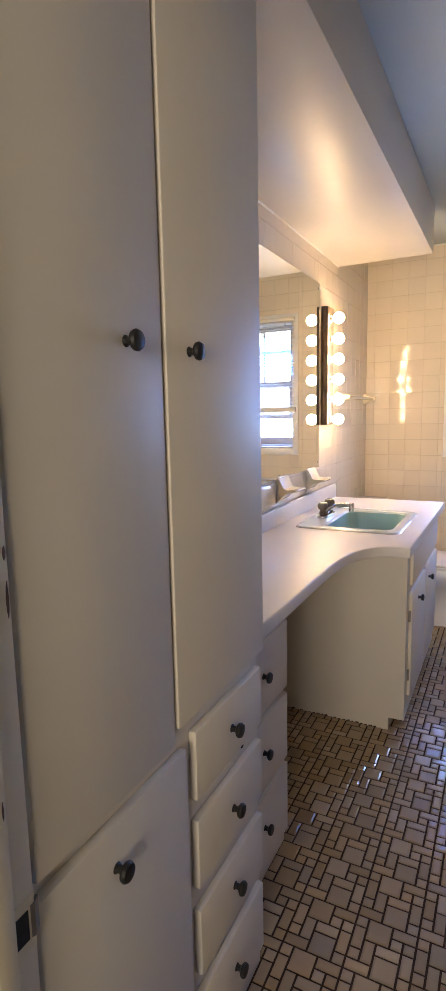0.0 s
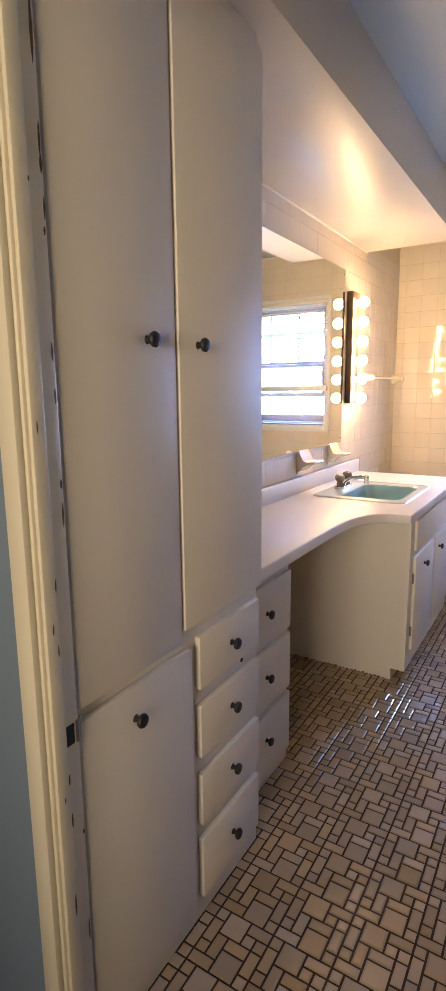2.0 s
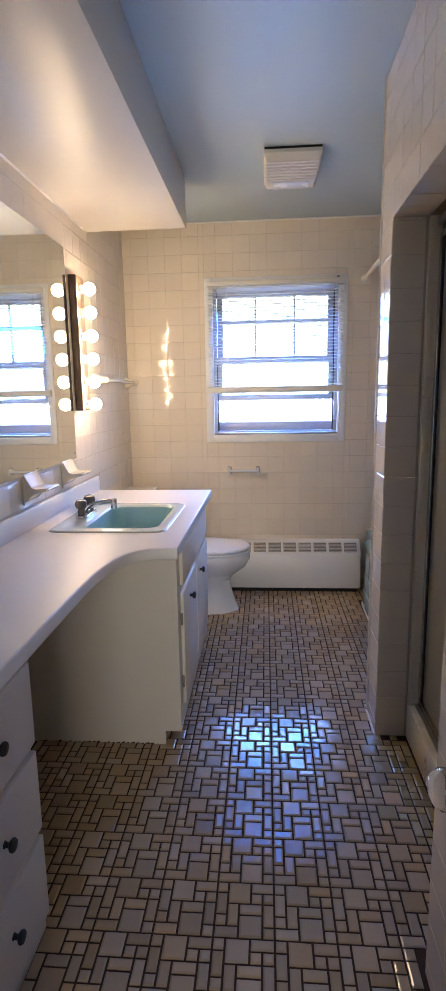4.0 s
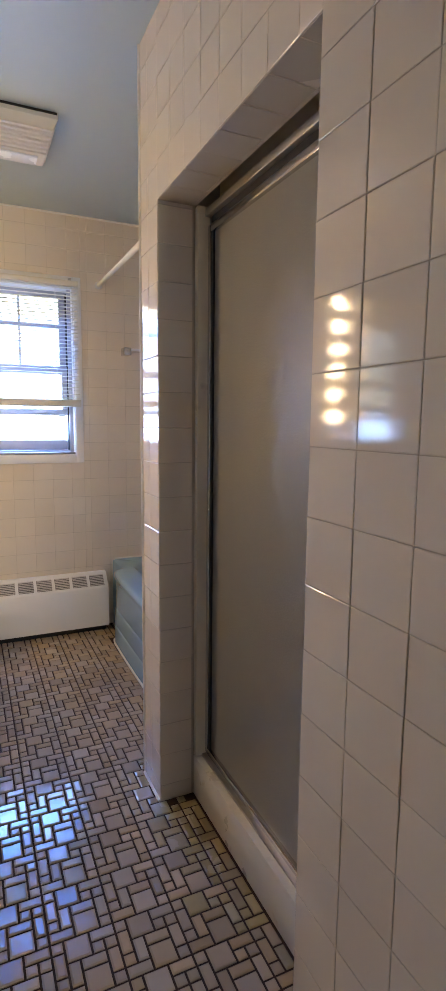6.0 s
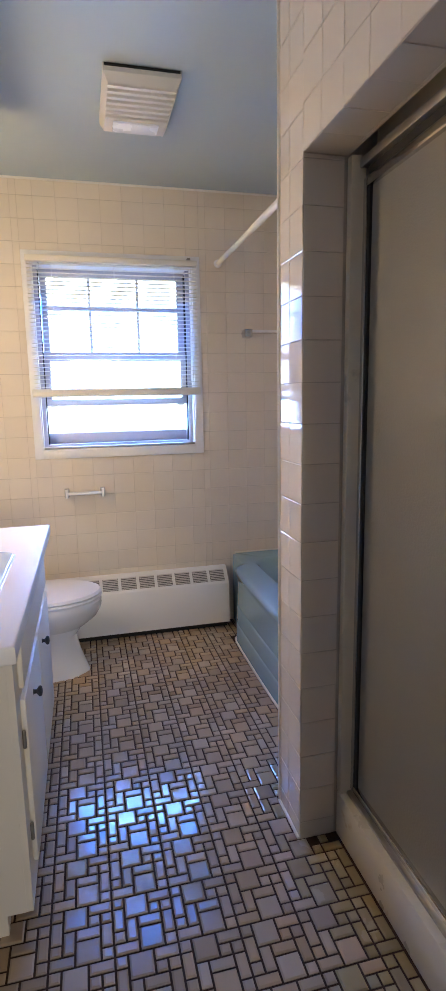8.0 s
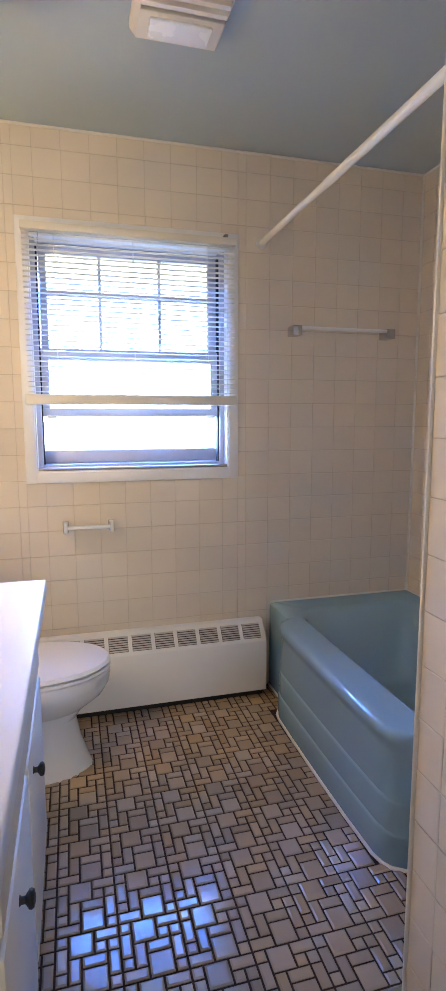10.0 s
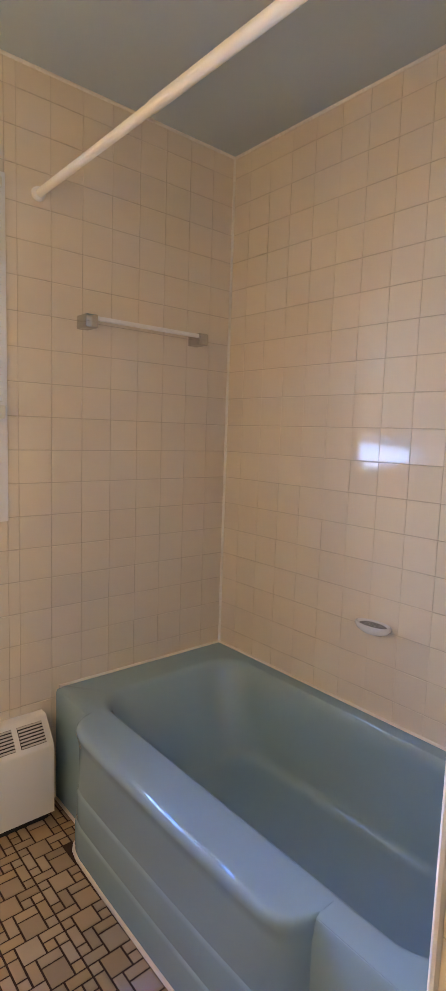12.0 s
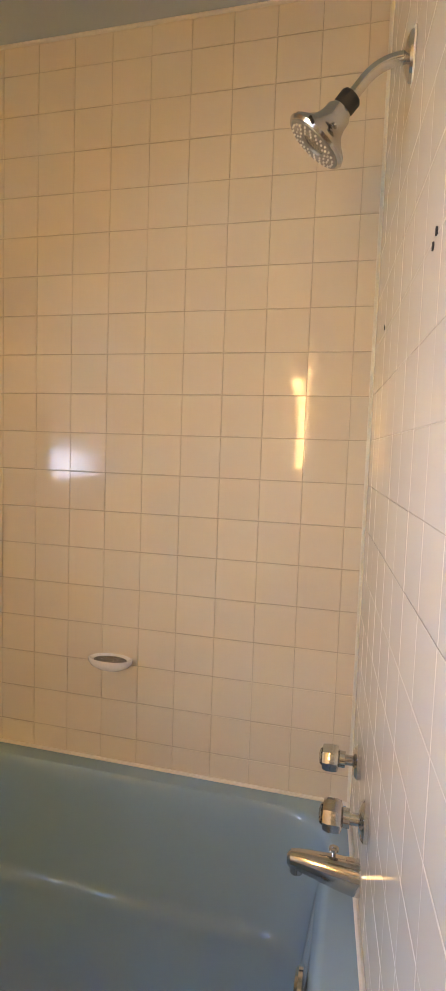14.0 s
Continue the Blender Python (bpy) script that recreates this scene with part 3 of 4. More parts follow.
# ---------------------------------------------------------------- window and blind
win = thing("window_1", "metal double-hung window with white casing", "window", kind="structure")
for b in ((0.533, WX0 + 0.002, 1.032, 2.098), (WX1 - 0.002, 1.457, 1.032, 2.098), (WX0, WX1, 1.032, WZ0 + 0.002), (WX0, WX1, WZ1 - 0.002, 2.098)):
    part("casing", boxed(b[0], b[1], -0.012, 0.002, b[2], b[3], bevel=0.003), WHITEP, win)
for b in ((WX0 - 0.001, WX0 + 0.008, WZ0, WZ1), (WX1 - 0.008, WX1 + 0.001, WZ0, WZ1), (WX0, WX1, WZ0 - 0.001, WZ0 + 0.008), (WX0, WX1, WZ1 - 0.008, WZ1 + 0.001)):
    part("reveal", boxed(b[0], b[1], -0.002, 0.19, b[2], b[3]), WHITEP, win)
part("sill_strip", boxed(WX0 + 0.008, WX1 - 0.008, -0.004, 0.03, WZ0 + 0.008, WZ0 + 0.020, bevel=0.002), STEEL, win)
def sash(y, z0, z1, cols, rows, w=0.035, mat=BRONZE, bot=None):
    x0, x1 = WX0 + 0.028, WX1 - 0.028
    s = part("sash", boxed(x0, x1, y, y + 0.028, z1 - w, z1, bevel=0.002), mat, win)
    part("sash_rail", boxed(x0, x1, y - 0.002, y + 0.028, z0, z0 + (bot or w), bevel=0.003), mat, s)
    part("sash_stile", boxed(x0, x0 + w, y + 0.001, y + 0.027, z0, z1, bevel=0.002), mat, s)
    part("sash_stile", boxed(x1 - w, x1, y + 0.001, y + 0.027, z0, z1, bevel=0.002), mat, s)
    pane = part("pane", boxed(x0 + w - 0.005, x1 - w + 0.005, y + 0.012, y + 0.016, z0 + w - 0.005, z1 - w + 0.005), CLEAR, s)
    pane.visible_shadow = False
    for k in range(1, cols):
        x = x0 + (x1 - x0) * k / cols
        part("muntin", boxed(x - 0.007, x + 0.007, y + 0.004, y + 0.024, z0 + w, z1 - w), mat, s)
    for z in rows:
        part("muntin", boxed(x0 + w, x1 - w, y + 0.002, y + 0.026, z - 0.011, z + 0.011), mat, s)
sash(0.115, 1.555, 2.035, 3, (1.835,), w=0.04)
sash(0.075, 1.312, 1.60, 1, (), w=0.036)
for b in ((WX0 + 0.008, WX0 + 0.028, WZ0, WZ1), (WX1 - 0.028, WX1 - 0.008, WZ0, WZ1)):
    part("side_track", boxed(b[0], b[1], 0.05, 0.17, b[2] + 0.008, b[3] - 0.008), BRONZE, win)
for x in (WX0 + 0.030, WX1 - 0.030):
    part("track_groove", boxed(x - 0.004, x + 0.004, 0.07, 0.10, WZ0 + 0.03, WZ1 - 0.03), DARK, win)
part("storm_sill", boxed(WX0 + 0.028, WX1 - 0.028, 0.06, 0.17, WZ0 + 0.008, WZ0 + 0.030, bevel=0.003), BRONZE, win)
part("storm_rail", boxed(WX0 + 0.028, WX1 - 0.028, 0.14, 0.165, WZ0 + 0.030, WZ0 + 0.088, bevel=0.003), BRONZE, win)
for x in (WX0 + 0.07, WX1 - 0.07):
    part("latch", boxed(x - 0.02, x + 0.02, 0.058, 0.078, 1.303, 1.318, bevel=0.003), PLASTIC, win, "white tilt latch")

blind = thing("venetian_blind", "ivory venetian blind lowered over most of the window", "blind")
BX0, BX1 = 0.555, 1.437
part("headrail", boxed(BX0, BX1, -0.045, -0.013, 2.040, 2.070, bevel=0.003), SLAT, blind)
part("bottom_rail", boxed(0.545, 1.440, -0.046, -0.016, 1.360, 1.402, bevel=0.005), SLAT, blind)
def slat_mesh():
    rows = []
    for i in range(6):
        a = i / 5
        rows.append((-0.043 + 0.026 * a, 0.0022 * (1 - (2 * a - 1) ** 2)))
    bm = bmesh.new()
    up = [[bm.verts.new((x, y, z + 0.0006)) for y, z in rows] for x in (BX0 + 0.004, BX1 - 0.004)]
    dn = [[bm.verts.new((x, y, z)) for y, z in rows] for x in (BX0 + 0.004, BX1 - 0.004)]
    for i in range(5):
        bm.faces.new((up[0][i], up[1][i], up[1][i + 1], up[0][i + 1]))
        bm.faces.new((dn[0][i + 1], dn[1][i + 1], dn[1][i], dn[0][i]))
    bm.faces.new((up[0][0], dn[0][0], dn[1][0], up[1][0]))
    bm.faces.new((up[0][5], up[1][5], dn[1][5], dn[0][5]))
    return mesh_of("slat", bm, SLAT)
sm = slat_mesh()
z = 2.026
while z > 1.41:
    s = new("slat", sm)
    s.parent = blind
    s.location = (0, 0, z)
    s.rotation_euler = (radians(random.uniform(-1.2, 1.2) - 2.5), 0, 0)
    s.location.z += 0.03 * math.sin(s.rotation_euler[0])
    z -= 0.0205
for x in (0.68, 0.995, 1.31):
    for y in (-0.0445, -0.0165):
        part("ladder_cord", tube([(x, y, 2.03), (x, y, 1.40)], 0.0008, 5), WHITEP, blind)
part("wand", tube([(0.62, -0.05, 2.03), (0.618, -0.052, 1.55)], 0.003, 8), CLEAR, blind)
part("bracket", boxed(1.385, 1.40, -0.046, -0.012, 2.070, 2.082), STEEL, blind)

# ---------------------------------------------------------------- convector
conv = thing("convector_heater", "low white convector cover with louvred openings", "heater")
HX0, HX1, HY = 0.30, 1.566, -0.112
body = prism([(-0.004, 0.035), (HY, 0.035), (HY, 0.270), (HY + 0.004, 0.278), (-0.046, 0.352), (-0.040, 0.356), (-0.004, 0.356)], 0, 1)
for v in body.verts:
    v.co = Vector((HX0 + v.co.z * (HX1 - HX0), v.co.x, v.co.y))
part("cover", body, WHITEP, conv)
# solid black box in place of the shaded gap below the cover
part("base", boxed(HX0 + 0.02, HX1 - 0.012, -0.09, -0.004, 0.0, 0.036), DARK, conv, "black box painting the shade under the cover")
nv = Vector((0, -0.074, 0.062)).normalized()
up = Vector((0, 0.062, 0.074)).normalized()
mid = Vector((0, HY + 0.004, 0.278)) * 0.5 + Vector((0, -0.046, 0.352)) * 0.5
pitch = 0.1025
for k in range(11):
    cx = HX1 - 0.064 - k * pitch
    # black plates paint the shade behind the louvres
    v = part("vent_opening", loft([[Vector((cx + sx * 0.042, 0, 0)) + mid + nv * d + up * su for sx, su in ((-1, -0.036), (1, -0.036), (1, 0.036), (-1, 0.036))] for d in (-0.002, 0.0015)]), DARK, conv, smooth=False)
    for j in range(7):
        c = mid + up * (-0.0315 + j * 0.0105) + nv * 0.002
        part("louvre", loft([[c + Vector((cx + sx * 0.041, 0, 0)) + nv * d + up * su for sx, su in ((-1, -0.0031), (1, -0.0031), (1, 0.0031), (-1, 0.0031))] for d in (0.0, 0.003)]), LOUV, v, smooth=False)

# ---------------------------------------------------------------- toilet
toilet = thing("toilet", "white porcelain toilet with its lid closed", "toilet")
TYC = -0.415
def egg(cx, a, b, z, n=36, front=1.0):
    pts = []
    for k in range(n):
        t = 2 * math.pi * k / n
        x = math.cos(t)
        pts.append(Vector((cx + (a * front if x > 0 else a) * x, TYC + b * math.sin(t), z)))
    return pts
part("pedestal", loft([egg(0.52, 0.235, 0.115, 0.0), egg(0.52, 0.23, 0.112, 0.015), egg(0.51, 0.205, 0.100, 0.12), egg(0.51, 0.19, 0.098, 0.20), egg(0.53, 0.21, 0.120, 0.255)]), PORC, toilet)
part("bowl", loft([egg(0.54, 0.20, 0.115, 0.245), egg(0.555, 0.245, 0.155, 0.29), egg(0.565, 0.262, 0.178, 0.335), egg(0.565, 0.265, 0.182, 0.375), egg(0.565, 0.258, 0.176, 0.386)]), PORC, toilet)
part("seat", loft([egg(0.562, 0.268, 0.184, 0.387), egg(0.562, 0.272, 0.187, 0.395), egg(0.562, 0.268, 0.184, 0.403)]), WHITEP, toilet)
part("lid", loft([egg(0.562, 0.266, 0.183, 0.406), egg(0.562, 0.270, 0.186, 0.413), egg(0.562, 0.262, 0.178, 0.424), egg(0.562, 0.20, 0.13, 0.430)]), WHITEP, toilet)
part("tank", prism(rounded(0.015, 0.205, TYC - 0.24, TYC + 0.24, 0.03), 0.37, 0.725, bevel=0.004), PORC, toilet)
part("tank_lid", prism(rounded(0.008, 0.217, TYC - 0.25, TYC + 0.25, 0.035), 0.726, 0.760, bevel=0.010), PORC, toilet)
part("neck", boxed(0.05, 0.34, TYC - 0.10, TYC + 0.10, 0.0, 0.375, bevel=0.03, seg=3), PORC, toilet)
part("flush_lever", tube([(0.217, TYC - 0.18, 0.67), (0.225, TYC - 0.12, 0.665)], 0.006, 10), CHROME, toilet)

# ---------------------------------------------------------------- sink, tap
sink = thing("sink", "pale blue rectangular sink, rim painted paler for the light on it", "sink")
def rect(x0, x1, y0, y1, r, z):
    return [Vector((x, y, z)) for x, y in rounded(x0, x1, y0, y1, r, 6)]
sr = [rect(SKX0, SKX1, SKY0, SKY1, 0.045, CT + 0.0005), rect(SKX0 + 0.001, SKX1 - 0.001, SKY0 + 0.001, SKY1 - 0.001, 0.045, CT + 0.005),
      rect(SKX0 + 0.008, SKX1 - 0.008, SKY0 + 0.008, SKY1 - 0.008, 0.042, CT + 0.008),
      rect(SKX0 + 0.115, SKX1 - 0.035, SKY0 + 0.05, SKY1 - 0.05, 0.05, CT + 0.006), rect(SKX0 + 0.122, SKX1 - 0.042, SKY0 + 0.057, SKY1 - 0.057, 0.05, CT - 0.002),
      rect(SKX0 + 0.135, SKX1 - 0.055, SKY0 + 0.075, SKY1 - 0.075, 0.05, CT - 0.07), rect(SKX0 + 0.155, SKX1 - 0.075, SKY0 + 0.10, SKY1 - 0.10, 0.05, CT - 0.125),
      rect(SKX0 + 0.18, SKX1 - 0.10, SKY0 + 0.14, SKY1 - 0.14, 0.04, CT - 0.135)]
part("deck", loft(sr[:5], "none"), RIMB, sink)
part("basin", loft(sr[4:], "end"), SINKB, sink)
part("rim_band", loft([rect(SKX0 - 0.006, SKX1 + 0.006, SKY0 - 0.006, SKY1 + 0.006, 0.05, CT + 0.0003), rect(SKX0 - 0.004, SKX1 + 0.004, SKY0 - 0.004, SKY1 + 0.004, 0.05, CT + 0.003),
                       rect(SKX0 + 0.003, SKX1 - 0.003, SKY0 + 0.003, SKY1 - 0.003, 0.046, CT + 0.0035), rect(SKX0 + 0.005, SKX1 - 0.005, SKY0 + 0.005, SKY1 - 0.005, 0.046, CT + 0.001)], "none"), ALU, sink, "thin steel rim band")
part("drain", lathe([(0.024, 0), (0.022, 0.003), (0.012, 0.002)], Matrix.Translation((0.36, -1.525, CT - 0.135)), 20), CHROME, sink)
fau = thing("sink_tap", "chrome sink tap with two round knobs", "tap")
FX, FY, FZ = 0.165, -1.525, CT + 0.008
part("base", prism(rounded(FX - 0.026, FX + 0.026, FY - 0.085, FY + 0.085, 0.025), FZ - 0.002, FZ + 0.014, bevel=0.004), CHROME, fau)
for s in (-1, 1):
    part("handle", lathe([(0.016, 0.0), (0.017, 0.018), (0.013, 0.026), (0.021, 0.032), (0.0255, 0.042), (0.0255, 0.052), (0.021, 0.062), (0.010, 0.066)],
                         Matrix.Translation((FX, FY + s * 0.055, FZ + 0.012)), 12), SMOKY, fau, "round smoky knob")
part("spout", tube([(FX, FY, FZ + 0.01), (FX + 0.01, FY, FZ + 0.035), (FX + 0.05, FY, FZ + 0.052), (FX + 0.09, FY, FZ + 0.060), (FX + 0.118, FY, FZ + 0.060), (FX + 0.124, FY, FZ + 0.045)], 0.011, 14), CHROME, fau)
part("aerator", lathe([(0.0125, -0.028), (0.0135, 0.0), (0.0125, 0.012)], Matrix.Translation((FX + 0.123, FY, FZ + 0.058)), 16), CHROME, fau)

# ---------------------------------------------------------------- mirror, light bar, ceramics
mir = thing("wall_mirror", "frameless wall mirror above the vanity", "mirror")
part("glass", boxed(0.004, 0.0095, -3.004, -1.150, 1.058, 2.028), MIRROR, mir)
for y, z in ((-1.165, 1.085), (-1.165, 2.0), (-2.6, 1.075), (-2.6, 2.01)):
    part("screw", lathe([(0.006, 0), (0.005, 0.003)], Matrix.Translation((0.009, y, z)) @ Matrix.Rotation(radians(90), 4, "Y"), 12), STEEL, mir)
lamp = thing("vanity_light_bar", "dark wooden light bar with six lit globe bulbs", "light bar")
LY = -1.045
part("bar", boxed(0.003, 0.042, LY - 0.055, LY + 0.055, 1.285, 1.920, bevel=0.004), DARKWOOD, lamp)
for k in range(6):
    bz = 1.860 - 0.109 * k
    m = Matrix.Translation((0.040, LY, bz)) @ Matrix.Rotation(radians(90), 4, "Y")
    part("socket", lathe([(0.022, 0), (0.022, 0.008), (0.016, 0.010), (0.016, 0.016)], m, 20), CHROME, lamp)
    prof = [(0.012, 0.012)] + [(0.030 * math.sin(radians(a)), 0.046 - 0.030 * math.cos(radians(a))) for a in range(30, 180, 15)] + [(0.002, 0.076)]
    part("bulb", lathe(prof, m, 20), BULB, lamp, "lit clear globe bulb")

rail = thing("towel_rod", "cream ceramic towel rod beside the mirror", "towel bar")
part("rod", tube([(0.062, -0.77, 1.44), (0.062, -0.07, 1.44)], 0.0095, 14), CERAM, rail)
for y in (-0.775, -0.065):
    part("post", lathe([(0.040, 0.0), (0.039, 0.006), (0.030, 0.018), (0.020, 0.040), (0.018, 0.060), (0.016, 0.076), (0.008, 0.082)],
                       Matrix.Translation((0.003, y, 1.44)) @ Matrix.Rotation(radians(90), 4, "Y"), 20), CERAM, rail)

def ceramic_dish(y, name, label):
    d = thing(name, label, "soap dish", "ceramic dishes over the vanity")
    w = 0.062
    prof = [(0.003, 0.955), (0.016, 0.958), (0.030, 0.972), (0.052, 0.988), (0.095, 0.997), (0.104, 1.003), (0.100, 1.010), (0.060, 1.006), (0.040, 1.012), (0.026, 1.035), (0.014, 1.058), (0.003, 1.060)]
    bm = loft([[Vector((x * (1 if abs(s) < 0.9 else 0.92), y + s * w, z)) for x, z in prof] for s in (-1, -0.85, 0, 0.85, 1)])
    part("body", bm, CERAM, d)
    part("back_plate", boxed(0.002, 0.010, y - w - 0.006, y + w + 0.006, 0.944, 1.066, bevel=0.004), CERAM, d)
    return d
ceramic_dish(-1.70, "soap_holder", "cream ceramic soap holder above the backsplash")
ceramic_dish(-1.285, "tumbler_holder", "cream ceramic tumbler holder above the backsplash")

# ---------------------------------------------------------------- ceiling vent
vent = thing("ceiling_vent", "white ceiling fan grille with a small light lens", "vent")
VX0, VX1, VY0, VY1 = 0.925, 1.190, -1.055, -0.680
VZ = 2.385
rim = [[Vector((x, y, z)) for x, y in ((VX0 - e, VY0 - e), (VX1 + e, VY0 - e), (VX1 + e, VY1 + e), (VX0 - e, VY1 + e))] for e, z in ((0.0, H - 0.002), (0.0, 2.415), (-0.016, VZ))]
vb = bmesh.new()
vs = [[vb.verts.new(p) for p in ring] for ring in rim]
for a, b in zip(vs, vs[1:]):
    for i in range(4):
        vb.faces.new((a[i], a[(i + 1) % 4], b[(i + 1) % 4], b[i]))
vb.faces.new(vs[0])
part("housing", vb, PLASTIC, vent, smooth=False)
part("cavity", boxed(VX0 + 0.02, VX1 - 0.02, VY0 + 0.02, VY1 - 0.02, 2.418, 2.422), STEEL, vent)
n = 6
for k in range(n):
    y = VY0 + 0.018 + k * 0.037
    part("slat", prism([(y + 0.010, VZ), (y + 0.027, VZ), (y + 0.007, 2.414), (y, 2.414)], VX0 + 0.014, VX1 - 0.014, axis="z"), PLASTIC, vent)
for o in [c for c in vent.children if c.name.startswith("slat")]:
    for v in o.data.vertices:
        a, b, c = v.co
        v.co = (c, a, b)
# black strip stands in for the shadow along the grille's near edge
part("shadow_strip", boxed(VX0 + 0.004, VX1 - 0.004, VY0 - 0.003, VY0 + 0.004, 2.430, H - 0.002), DARK, vent, "black strip painting the shadow between grille and ceiling")
part("front_panel", boxed(VX0 + 0.014, VX1 - 0.014, VY0 + 0.245, VY1 - 0.012, VZ - 0.001, 2.41, bevel=0.004), PLASTIC, vent)
part("lens", boxed(VX0 + 0.045, VX1 - 0.045, VY0 + 0.262, VY1 - 0.03, VZ - 0.010, VZ - 0.001, bevel=0.004), MILKY, vent, "milky light lens, switched off")

# ---------------------------------------------------------------- shower stall door
stall = thing("shower_door", "obscure grey glass shower door in an aluminium frame", "shower door")
GX = 1.525
part("pane", boxed(GX, GX + 0.006, SN - 0.02, PN - 0.042, 0.172, 1.858), FROST, stall)
part("wall_channel", boxed(GX - 0.020, GX + 0.020, PN - 0.020, PN - 0.002, 0.147, 1.918, bevel=0.003), ALU, stall)
part("door_stile", boxed(GX - 0.012, GX + 0.014, PN - 0.040, PN - 0.023, 0.160, 1.872, bevel=0.004), CHROME, stall)
part("stile_groove", boxed(GX - 0.007, GX + 0.010, PN - 0.052, PN - 0.041, 0.165, 1.866), RUBBER, stall)
part("header", boxed(GX - 0.022, GX + 0.022, SN - 0.02, PN - 0.021, 1.895, 1.918, bevel=0.003), ALU, stall)
# solid black box paints the shade between header and door rail
part("header_shade", boxed(GX - 0.006, GX + 0.006, SN - 0.02, PN - 0.042, 1.872, 1.895), DARK, stall)
part("door_rail", boxed(GX - 0.012, GX + 0.014, SN - 0.02, PN - 0.042, 1.848, 1.872, bevel=0.004), CHROME, stall)
part("bottom_rail", boxed(GX - 0.012, GX + 0.014, SN - 0.02, PN - 0.042, 0.158, 0.180, bevel=0.004), CHROME, stall)
part("sill_track", boxed(GX - 0.024, GX + 0.024, SN - 0.02, PN - 0.022, 0.146, 0.156, bevel=0.003), ALU, stall)
curb = thing("shower_curb", "off-white stone shower curb with brown stains", "curb")
part("slab", boxed(PX + 0.116, PX + 0.235, SN - 0.005, PN - 0.002, 0.0, 0.146, bevel=0.006), MARBLE, curb)
part("filler_strip", boxed(PX + 0.118, PX + 0.158, PN - 0.026, PN - 0.002, 0.147, 1.925, bevel=0.002), TRIM, curb, "cream painted filler strip")
structure("stall_header", boxed(GX + 0.037, GX + 0.10, SN, PN - 0.001, 1.86, H), TRIM, "painted header above the shower door", "wall")

# ---------------------------------------------------------------- door hardware
kx, ky, kz = 1.188, -3.172, 0.870
aimx = Matrix.Translation((kx, ky, kz)) @ Matrix.Rotation(radians(-90), 4, "Y")
part("rose", lathe([(0.030, 0), (0.029, 0.005), (0.014, 0.010)], aimx, 24), STEEL, door)
part("door_knob", lathe([(0.011, 0.008), (0.012, 0.022), (0.018, 0.030), (0.025, 0.040), (0.025, 0.050), (0.018, 0.060), (0.010, 0.063)], aimx, 10), ACRYLIC, door, "faceted clear glass knob")
sp = part("strike_plate", boxed(JX0 + 0.0005, JX0 + 0.002, -3.744, -3.713, 0.740, 0.807), TRIM, frame_1, "painted-over strike plate")
part("latch_hole", boxed(JX0 + 0.001, JX0 + 0.003, -3.743, -3.723, 0.755, 0.793), DARK, sp)
part("plate_lip", prism([(JX0 + 0.002, -3.719), (JX0 + 0.004, -3.714), (JX0 - 0.002, -3.703), (JX0 - 0.005, -3.705)], 0.753, 0.795), STEEL, sp)

# ---------------------------------------------------------------- outside
backdrop = emitter("bright_sky_haze", (0.80, 0.93, 1.0), 6.0)
structure("backdrop", boxed(-16, 18, 12.0, 12.1, -3, 8.5), backdrop, "bright hazy daylight beyond the window", "backdrop")
structure("ground", boxed(-60, 60, -60, 60, -0.9, -0.8), STUCCO, "pale ground outside", "ground")

# ---------------------------------------------------------------- trim lines
def strip(name, pts, r, mat, label):
    return tagged(part(name, tube(pts, r, 8), mat), label, "trim", kind="structure")
for p in ([(0, -0.003, H - 0.004), (W, -0.003, H - 0.004)], [(W - 0.003, 0, H - 0.004), (W - 0.003, YC, H - 0.004)], [(W, YC, H - 0.004), (PX, PF, H - 0.004)],
          [(W - 0.004, -0.004, TZ), (W - 0.004, -0.004, H)], [(W - 0.004, YC + 0.004, TZ), (W - 0.004, YC + 0.004, H)], [(PX - 0.002, PF, 0), (PX - 0.002, PF, H)],
          [(0.003, SOY, SOZ), (0.003, DY, SOZ)]):
    strip("trim", p, 0.006, CAULK, "thin cream painted caulk line")
strip("baseboard", [(PX - 0.004, PF, 0.004), (PX - 0.004, PN, 0.004)], 0.006, CAULK, "thin caulk line at the floor")

# ---------------------------------------------------------------- tiles, last
rng = random.Random(7)
def tile_points(w, h, t=0.002, e=0.0022):
    a, b = w / 2, h / 2
    return [(-a, -b, 0), (a, -b, 0), (a, b, 0), (-a, b, 0), (-a, -b, t * 0.55), (a, -b, t * 0.55), (a, b, t * 0.55), (-a, b, t * 0.55),
            (-a + e, -b + e, t), (a - e, -b + e, t), (a - e, b - e, t), (-a + e, b - e, t)]
TILE_FACES = [(i, (i + 1) % 4, 4 + (i + 1) % 4, 4 + i) for i in range(4)] + [(4 + i, 4 + (i + 1) % 4, 8 + (i + 1) % 4, 8 + i) for i in range(4)] + [(8, 9, 10, 11)]
mesh_cache = {}
def tile_mesh(name, w, h, mat, t, e):
    key = (name, round(w, 4), round(h, 4))
    if key not in mesh_cache:
        me = bpy.data.meshes.new(name)
        me.from_pydata(tile_points(w, h, t, e), [], TILE_FACES)
        me.materials.append(mat)
        mesh_cache[key] = me
    return mesh_cache[key]

